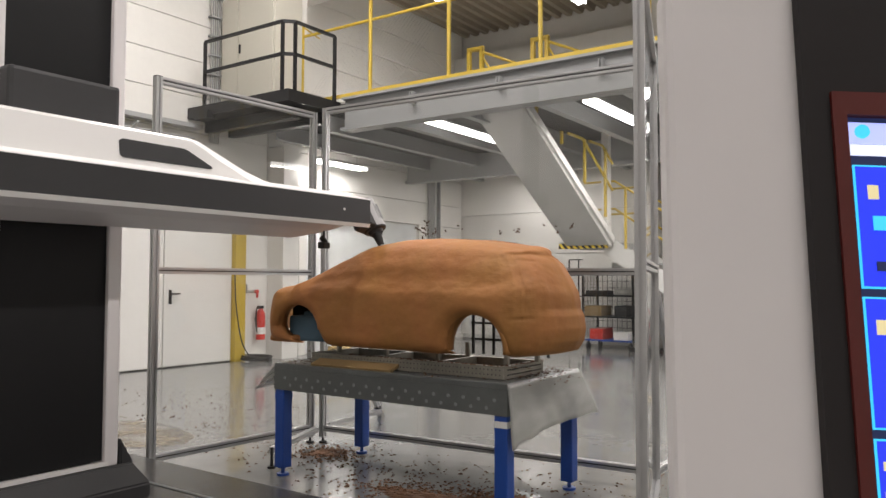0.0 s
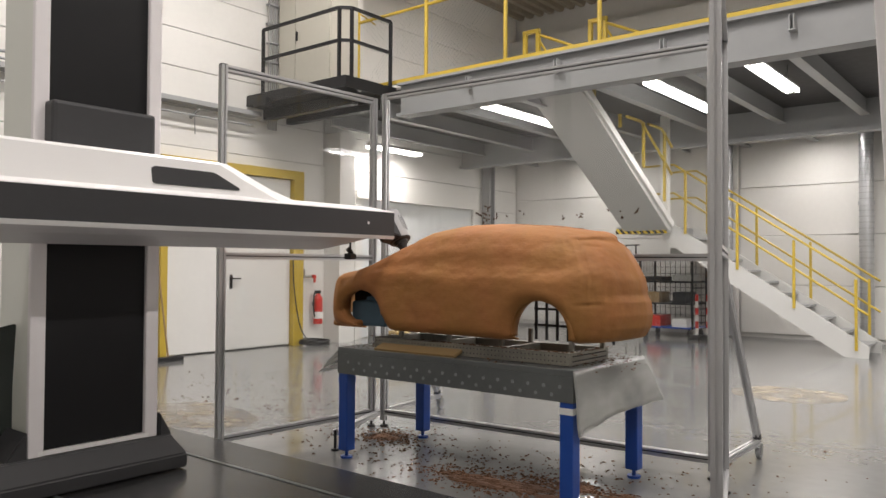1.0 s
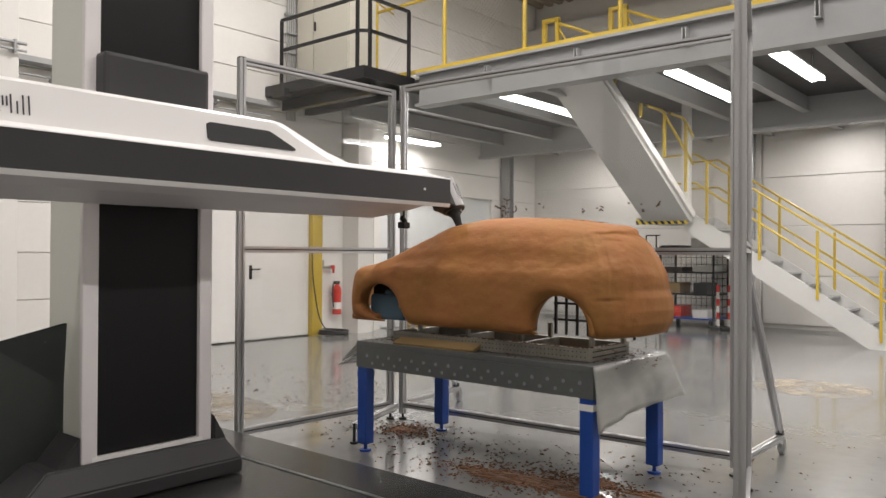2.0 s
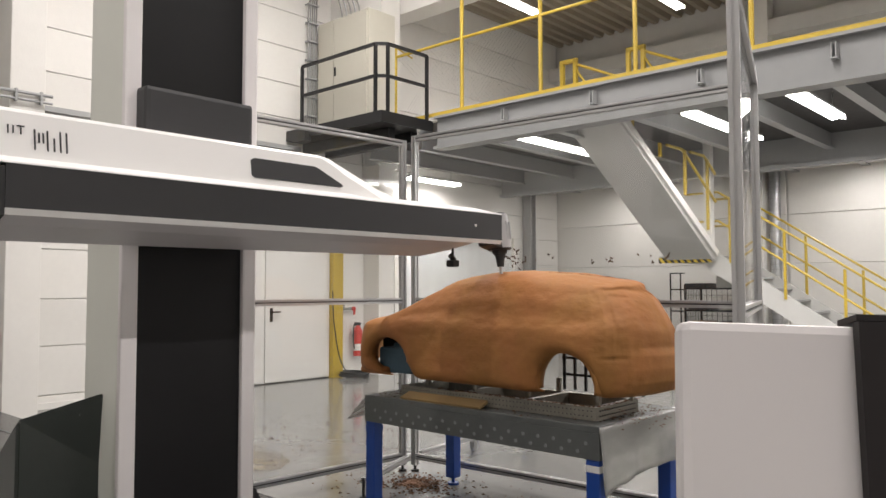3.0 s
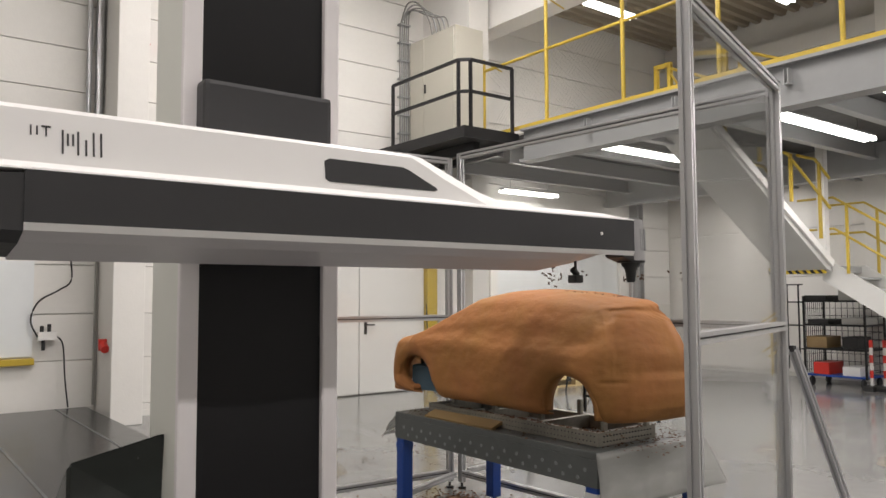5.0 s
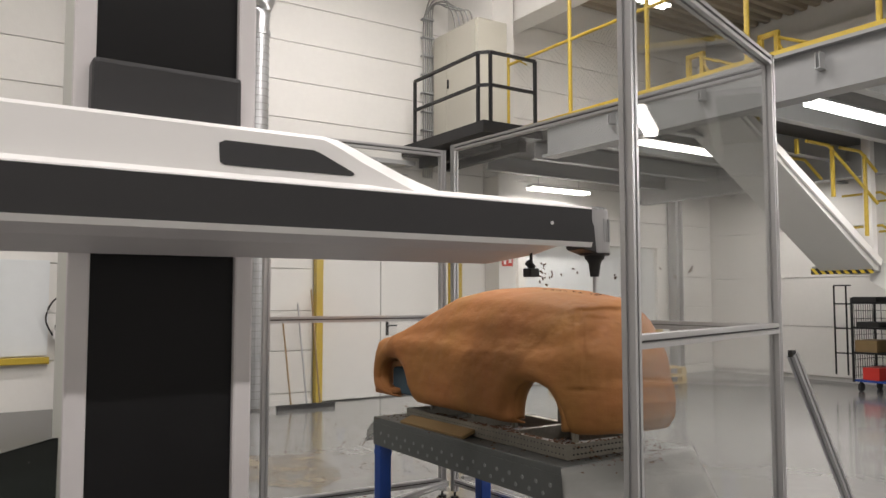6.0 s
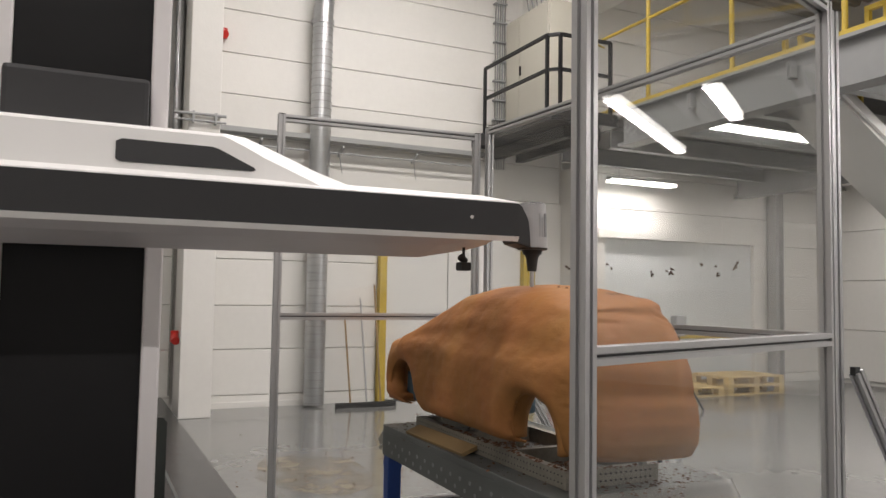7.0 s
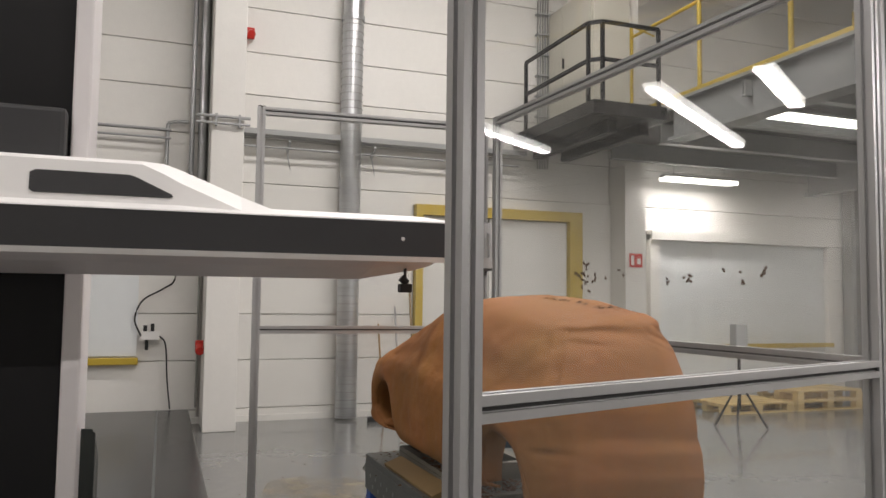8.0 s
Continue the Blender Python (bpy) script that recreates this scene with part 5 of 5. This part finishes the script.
            if x > -2.25 and z > 1.2:
                bumpy += 0.0020 * min(1.0, (x + 2.25) / 0.25) * min(1.0, (z - 1.2) / 0.12) * noise.fractal(Vector((xx * 13, y * 13, z * 24)), 0.8, 2.0, 4)
            if y < 3.9:
                for arch in arches:
                    e = (reach_of(xx, z, arch) - 1) * arch[3]
                    side = max(0.0, min(1.0, (arch[0] - xx) / arch[2])) if not arch[5] else 0.0
                    soft = 0.055 + 0.045 * side
                    if -0.05 < e < soft:
                        bumpy -= (0.034 + 0.022 * side) * (1 - max(0.0, e) / soft) ** 2
            row.append(bm.verts.new((xx + bumpy * (0.5 if x > -1.9 else 0.0) - g * (0.8 if x > -1.86 else 0), y - bumpy * (1 if y < 3.85 else 0.2) + g * (1 if x < -1.86 else 0.4), z + bumpy * 0.6 * max(0.0, min(1.0, (z - 1.12) / 0.1)))))
        grid.append(row)
    for a, b in zip(grid, grid[1:]):
        for i in range(nb - 1):
            c = (a[i].co + a[i + 1].co + b[i].co + b[i + 1].co) / 4
            if c.y < 3.9 and any(reach_of(c.x, c.z, arch) < 0.98 for arch in arches):
                continue
            bm.faces.new((a[i], b[i], b[i + 1], a[i + 1]))
    bmesh.ops.delete(bm, geom=[v for v in bm.verts if not v.link_faces], context="VERTS")
    for v in bm.verts:
        if v.is_boundary and v.co.y < 3.9:
            for arch in arches:
                cx, cz, rx, rz, lean, closed = arch
                d = reach_of(v.co.x, v.co.z, arch)
                if 0.8 < d < 1.2 and v.co.z > 0.88:
                    off = lean * max(0.0, cz - v.co.z)
                    v.co.x = cx + off + (v.co.x - cx - off) / d
                    if closed or v.co.z > cz:
                        v.co.z = cz + (v.co.z - cz) / d
    for v in bm.verts:
        v.co.z = max(v.co.z, 0.862)
    m = thing("clay_model", "half clay model of a hatchback car, rough milled brown surface", "car model")
    body = part("body", bm, M_CLAY, m, smooth=True)
    so = body.modifiers.new("wall", "SOLIDIFY")
    so.thickness, so.offset = 0.010, -1.0
    # deep rolled edge inside each wheel arch
    for cx, cz, rx, rz, lean, closed in arches:
        liner = bmesh.new()
        rings = []
        y0, wide = (3.628, 0.034) if closed else (3.622, 0.03)
        a0, a1 = (-38, 214) if closed else (0, 180)
        for y, dr in ((y0, 0.004), (y0 + 0.035, 0.0), (y0 + 0.055, 0.004), (y0 + 0.085, 0.012), (y0 + 0.085, wide + 0.012), (y0, wide)):
            ring = []
            if not closed:
                ring.append(liner.verts.new((cx + rx + dr, y, cz - 0.02)))
            for i in range(29):
                a = math.radians(a0 + (a1 - a0) * i / 28)
                k = 0.003 * noise.noise(Vector((a * 3, y * 20, cx)))
                z = cz + (rz + dr + k) * math.sin(a)
                ring.append(liner.verts.new((cx + lean * max(0.0, cz - z) + (rx + dr + k) * math.cos(a), y, z)))
            if not closed:
                ring.append(liner.verts.new((cx - rx - dr, y, cz - 0.02)))
            rings.append(ring)
        n = len(rings[0])
        for j in range(6):
            for i in range(n - 1):
                liner.faces.new((rings[j][i], rings[j][i + 1], rings[(j + 1) % 6][i + 1], rings[(j + 1) % 6][i]))
        for i in (0, n - 1):
            f = [q[i] for q in rings]
            liner.faces.new(f if i else f[::-1])
        if closed:
            for v in liner.verts:
                v.co.y += max(0.0, -3.70 - v.co.x) * 0.5 + 0.5 * max(0.0, 0.93 - v.co.z)
        else:
            for v in liner.verts:
                v.co.y += 0.022 * max(0.0, min(1.0, (cx - v.co.x) / rx))
        part("arch_edge", liner, M_CLAY, m, "thick rounded wheel arch edge", smooth=True)
    part("nose_foot", B(-3.83, -3.61, 3.655, 3.93, 0.868, 0.915, bevel=0.022), M_CLAY, m, "rounded lower lip of the nose", smooth=True)
    core = bmesh.new()
    box(core, -3.72, -3.40, 3.73, 3.95, 0.875, 1.045, bevel=0.02)
    box(core, -3.60, -3.42, 3.75, 3.95, 1.03, 1.075, bevel=0.008)
    part("foam_block", core, M_FOAM, m, "blue-grey foam block in the front wheel arch")
    # black block stands in for the shade behind the foam in the front arch
    part("arch_shade_block", B(-3.90, -3.36, 3.93, 4.06, 0.90, 1.2, bevel=0.02), M_RUBBER, m, "dark block added for the shade inside the front arch")
    part("core", B(-3.30, -2.80, 3.72, 4.06, 0.90, 1.22, bevel=0.02), M_FOAM, m)
    part("rear_core", B(-1.98, -1.84, 3.76, 4.04, 0.92, 1.30, bevel=0.02), M_FOAM, m)
    lat = bmesh.new()
    for i in range(8):
        x = -2.46 + 0.075 * i
        bar(lat, (x, 4.10, 0.83), (x, 4.10, 1.25), 0.014, 0.014)
    for z in (0.92, 1.02, 1.12):
        bar(lat, (-2.48, 4.11, z), (-1.9, 4.11, z), 0.014, 0.014)
    part("lattice", lat, M_MDARK, m, "thin steel lattice at the cut face")
    part("plate", J(box, (-1.95, -1.83, 4.085, 4.092, 1.2, 1.36)), M_ALU, m, "perforated metal plate")


clay_model()


# ---- clay chips ----
def chips(spots, material, label, seed, size=(0.008, 0.03)):
    """Loose crumbs: spots are (x, y, spread x, spread y, z, count)."""
    rnd = random.Random(seed)
    verts, faces = [], []
    for cx, cy, sx, sy, cz, n in spots:
        for _ in range(n):
            x, y = rnd.gauss(cx, sx), rnd.gauss(cy, sy)
            a, l = rnd.uniform(0, 6.28), rnd.uniform(*size)
            w, h = l * rnd.uniform(0.25, 0.6), l * rnd.uniform(0.12, 0.35)
            ca, sa = math.cos(a), math.sin(a)
            k = len(verts)
            for px, py, pz in ((-1, -1, 0), (1, -0.7, 0), (0.8, 1, 0), (-0.9, 0.8, 0), (0.1, 0, 1), (-0.5, 0.2, 0.8)):
                u, v = px * l / 2, py * w / 2
                verts.append((x + ca * u - sa * v, y + sa * u + ca * v, cz + pz * h))
            faces += [(k, k + 3, k + 2, k + 1), (k, k + 1, k + 4), (k + 1, k + 2, k + 4), (k + 2, k + 3, k + 5, k + 4), (k + 3, k, k + 5), (k, k + 4, k + 5)]
    me = bpy.data.meshes.new("clay_chips")
    me.from_pydata(verts, [], faces)
    me.materials.append(material)
    return tagged(new("clay_chips", me), label, "chips", kind="stuff")


chips([(-3.85, 4.2, 0.22, 0.18, 0.001, 420), (-3.0, 4.1, 0.5, 0.28, 0.001, 260), (-2.4, 3.85, 0.4, 0.25, 0.001, 260), (-2.0, 4.3, 0.4, 0.3, 0.001, 130)], M_CHIP, "dark clay chips scattered under the table", 1)
chips([(-5.6, 5.0, 0.7, 0.8, 0.001, 260), (-5.2, 3.9, 0.6, 0.5, 0.001, 160), (-6.8, 5.2, 0.9, 0.9, 0.001, 160), (-1.5, 4.6, 0.5, 0.5, 0.001, 60)], M_CHIP, "clay chips strewn over the floor", 2)
chips([(-2.5, 3.75, 0.32, 0.10, 0.001, 900), (-2.15, 3.95, 0.2, 0.07, 0.001, 400), (-3.85, 4.25, 0.12, 0.1, 0.001, 300)], M_CHIP2, "heap of brown clay crumbs under the table", 3, (0.01, 0.035))
chips([(-2.3, 3.95, 0.3, 0.14, 0.742, 420), (-3.0, 3.9, 0.3, 0.14, 0.742, 300), (-2.0, 4.2, 0.06, 0.12, 0.742, 120), (-3.55, 3.75, 0.07, 0.1, 0.742, 90)], M_CHIP, "clay chips lying on the table", 4, (0.006, 0.022))
chips([(-2.35, 3.9, 0.22, 0.10, 0.744, 700), (-2.9, 3.9, 0.25, 0.10, 0.744, 500), (-2.5, 3.70, 0.35, 0.012, 0.812, 160), (-2.0, 3.9, 0.012, 0.12, 0.812, 40)], M_CHIP2, "brown clay crumbs piled in the base frame", 14, (0.008, 0.026))


def crumb_heap(x, y, rx, ry, h, seed):
    """A low ragged mound of pressed crumbs."""
    bm = bmesh.new()
    n = 44
    grid = {}
    for i in range(n + 1):
        for j in range(n + 1):
            u, v = 2 * i / n - 1, 2 * j / n - 1
            edge = 0.55 * noise.fractal(Vector((u * 2.2, v * 2.2, seed)), 0.9, 2.0, 4)
            z = (1 - math.hypot(u, v) + edge - 0.35) * h + 0.35 * h * noise.noise(Vector((u * 14, v * 14, seed + 3)))
            if z > 0.0 and math.hypot(u, v) < 1.0:
                grid[i, j] = bm.verts.new((x + rx * u, y + ry * v, 0.002 + min(z, h)))
    for i, j in grid:
        c = [(i, j), (i + 1, j), (i + 1, j + 1), (i, j + 1)]
        if all(k in grid for k in c):
            bm.faces.new([grid[k] for k in c])
    bmesh.ops.delete(bm, geom=[v for v in bm.verts if not v.link_faces], context="VERTS")
    for v in bm.verts:
        if v.is_boundary:
            v.co.z = 0.001
    tagged(part("crumb_heap", bm, M_CHIP2, smooth=False), "low brown heap of clay crumbs under the table", "clay heap", kind="stuff")


crumb_heap(-2.5, 3.74, 0.75, 0.20, 0.022, 4)
crumb_heap(-2.05, 3.98, 0.42, 0.14, 0.02, 9)
crumb_heap(-3.85, 4.25, 0.26, 0.2, 0.018, 6)


def roof_crumbs():
    rnd = random.Random(9)
    spots = []
    for _ in range(170):
        x = rnd.uniform(-3.0, -1.98)
        top = float(np.interp(x, (-3.05, -2.85, -2.65, -2.45, -2.25, -2.10, -1.98), (1.516, 1.545, 1.548, 1.538, 1.523, 1.508, 1.497)))
        spots.append((x, rnd.uniform(3.97, 4.06), 0.004, 0.01, top - 0.001, 1))
    chips(spots, M_CHIP2, "small clay crumbs on the model's roof", 10, (0.008, 0.02))


roof_crumbs()


def stuck_chips():
    rnd = random.Random(21)
    bm = bmesh.new()
    for cx, cz, sx, sz, n in ((-3.2, 1.66, 0.05, 0.035, 16), (-3.1, 1.62, 0.06, 0.03, 6), (-2.87, 1.66, 0.01, 0.01, 2), (-2.56, 1.62, 0.015, 0.012, 3), (-2.43, 1.635, 0.015, 0.012, 4), (-2.22, 1.655, 0.01, 0.008, 2), (-2.12, 1.63, 0.012, 0.012, 3), (-2.035, 1.635, 0.01, 0.016, 4)):
        for _ in range(n):
            x, z = rnd.gauss(cx, sx), rnd.gauss(cz, sz)
            y = 4.50 + 0.16 * (x + 4.13) / 2.57 - 0.004
            a, l = rnd.uniform(0, 3.1), rnd.uniform(0.004, 0.013)
            bar(bm, (x - l * math.cos(a), y, z - l * math.sin(a)), (x + l * math.cos(a), y, z + l * math.sin(a)), 0.009, 0.004, (0, 1, 0))
    tagged(part("stuck_chips", bm, M_CHIP), "dark clay chips stuck to the guard pane", "chips", kind="stuff")


stuck_chips()


# ---- operator console ----
def console():
    c = thing("operator_console", "grey operator console with a dark bezel and a lit blue screen", "console", (0, 0, 0))
    c.matrix_basis = pose(0.0135, 0.4378, 1.4372, -9.5, 1.8, 34.7)
    W, H = 0.46, 0.52
    part("housing", B(0, W, 0.004, 0.022, -H, 0.0, bevel=0.004), M_MLILAC, c)
    part("back_box", B(0.05, W - 0.05, 0.022, 0.06, -H + 0.05, -0.12, bevel=0.008), M_MLILAC, c)
    top = -0.060
    part("bezel", J(box, (0.0665, W - 0.004, -0.002, 0.004, top, 0.001), (0.0665, 0.0795, -0.002, 0.004, -H + 0.03, top), (W - 0.04, W - 0.004, -0.002, 0.004, -H + 0.03, top), (0.084, W - 0.04, -0.002, 0.004, -H + 0.03, -H + 0.12)), M_BEZEL, c, "matt black bezel")
    part("top_cover", B(0.0665, W, 0.0, 0.02, 0.0015, 0.004), M_BEZEL, c, "black top edge")
    part("dark_strip", J(box, (0.0795, 0.0865, -0.004, 0.003, -H + 0.12, top), (0.0865, W - 0.04, -0.004, 0.003, top - 0.012, top)), M_DARKRED, c, "dark red screen edge")
    scr = part("screen", B(0.091, W - 0.038, 0.0, 0.003, -H + 0.12, top - 0.012), M_SCREEN_DARK, c, "lit screen with blue fields")
    scr.location.x = -0.0045
    part("title_bar", B(0.092, W - 0.044, -0.001, 0.0, top - 0.026, top - 0.015), M_SCREEN_PALE, scr)
    part("menu_bar", B(0.092, W - 0.044, -0.001, 0.0, top - 0.032, top - 0.0265), M_SCREEN_WHITE, scr, "pale menu line")
    part("icon", J(rod, ((0.099, -0.0025, top - 0.020), (0.099, -0.001, top - 0.020), 0.0035, 14)), M_SCREEN_CYAN, scr)
    for z0, z1 in ((-0.0975, -0.038), (-0.163, -0.1035), (-0.229, -0.169), (-0.30, -0.235)):
        part("field_edge", B(0.0935, W - 0.0445, -0.0007, 0.0, top + z0 - 0.001, top + z1 + 0.001), M_SCREEN_CYAN, scr, "thin light blue field edge")
        part("field", B(0.0945, W - 0.0455, -0.0012, 0.0, top + z0, top + z1), M_SCREEN_BLUE, scr)
    part("value_bar", B(0.101, 0.24, -0.002, -0.0012, top - 0.070, top - 0.063), M_SCREEN_CYAN, scr)
    part("value_bar", B(0.101, 0.113, -0.002, -0.0012, top - 0.090, top - 0.0855), M_SCREEN_DARK, scr)
    part("value_bar", B(0.1135, 0.16, -0.002, -0.0012, top - 0.090, top - 0.0855), M_SCREEN_CYAN, scr)
    for x0, x1, z in ((0.0995, 0.1045, -0.051), (0.0985, 0.1035, -0.117), (0.0965, 0.101, -0.180), (0.102, 0.107, -0.180), (0.0965, 0.1015, -0.193), (0.0965, 0.1015, -0.206), (0.0965, 0.1015, -0.219)):
        h = 0.0035 if z > -0.15 else 0.002
        part("text_bar", B(x0, x1, -0.002, -0.0012, top + z - h, top + z + h), M_SCREEN_TAN, scr, "yellowish screen mark")
    part("neck", B(0.18, 0.28, 0.06, 0.11, -0.36, -0.24, bevel=0.01), M_MDARK, c)
    st = thing("console_stand", "grey floor stand carrying the operator console", "stand", (0.13, 0.68, 0))
    part("pole", B(-0.035, 0.035, -0.035, 0.035, 0.02, 1.14, bevel=0.006), M_MLILAC, st)
    part("base", B(-0.24, 0.24, -0.2, 0.2, 0.0, 0.03, bevel=0.008), M_MDARK, st)


console()


# ---- what moves ----
def motions():
    track = [(0.0, -3.314, 1.755), (0.5, -3.554, 1.636), (1.0, -3.629, 1.595), (1.5, -3.478, 1.679), (2.0, -3.31, 1.75), (3.0, -2.953, 1.842), (3.5, -2.721, 1.861), (4.0, -2.439, 1.862), (4.5, -2.230, 1.848), (5.0, -2.089, 1.847), (5.6, -2.05, 1.854), (6.5, -2.483, 1.873), (7.0, -2.782, 1.881), (7.5, -3.075, 1.864), (8.0, -3.295, 1.831)]
    reach = [-0.023, -0.025, -0.033, -0.037, -0.04, -0.041, -0.042, -0.037, -0.034, -0.032, -0.025, -0.012, 0.013, 0.037, 0.056]
    # the column stands a little behind the arm's own line
    walk(mill, [(t, pose(x - 0.055, -0.02, 0)) for t, x, z in track])
    walk(arm, [(t, pose(0.055, r + 0.02, z - 0.0545, 0.167)) for (t, x, z), r in zip(track, reach)])
    tilt = [(0.0, -28), (1.5, -30), (2.0, -24), (2.8, -8), (3.2, -2), (3.6, 0), (8.0, 0)]
    walk(carriage, [(t, pose(0, 0, z - 0.024)) for t, x, z in track])
    lean = np.interp([r[0] for r in track], [a for a, b in tilt], [b for a, b in tilt])
    walk(head, [(t, pose(0.24, 3.865 + r + 0.02, z - 0.03, 0, float(k), 0)) for (t, x, z), r, k in zip(track, reach, lean)])


motions()
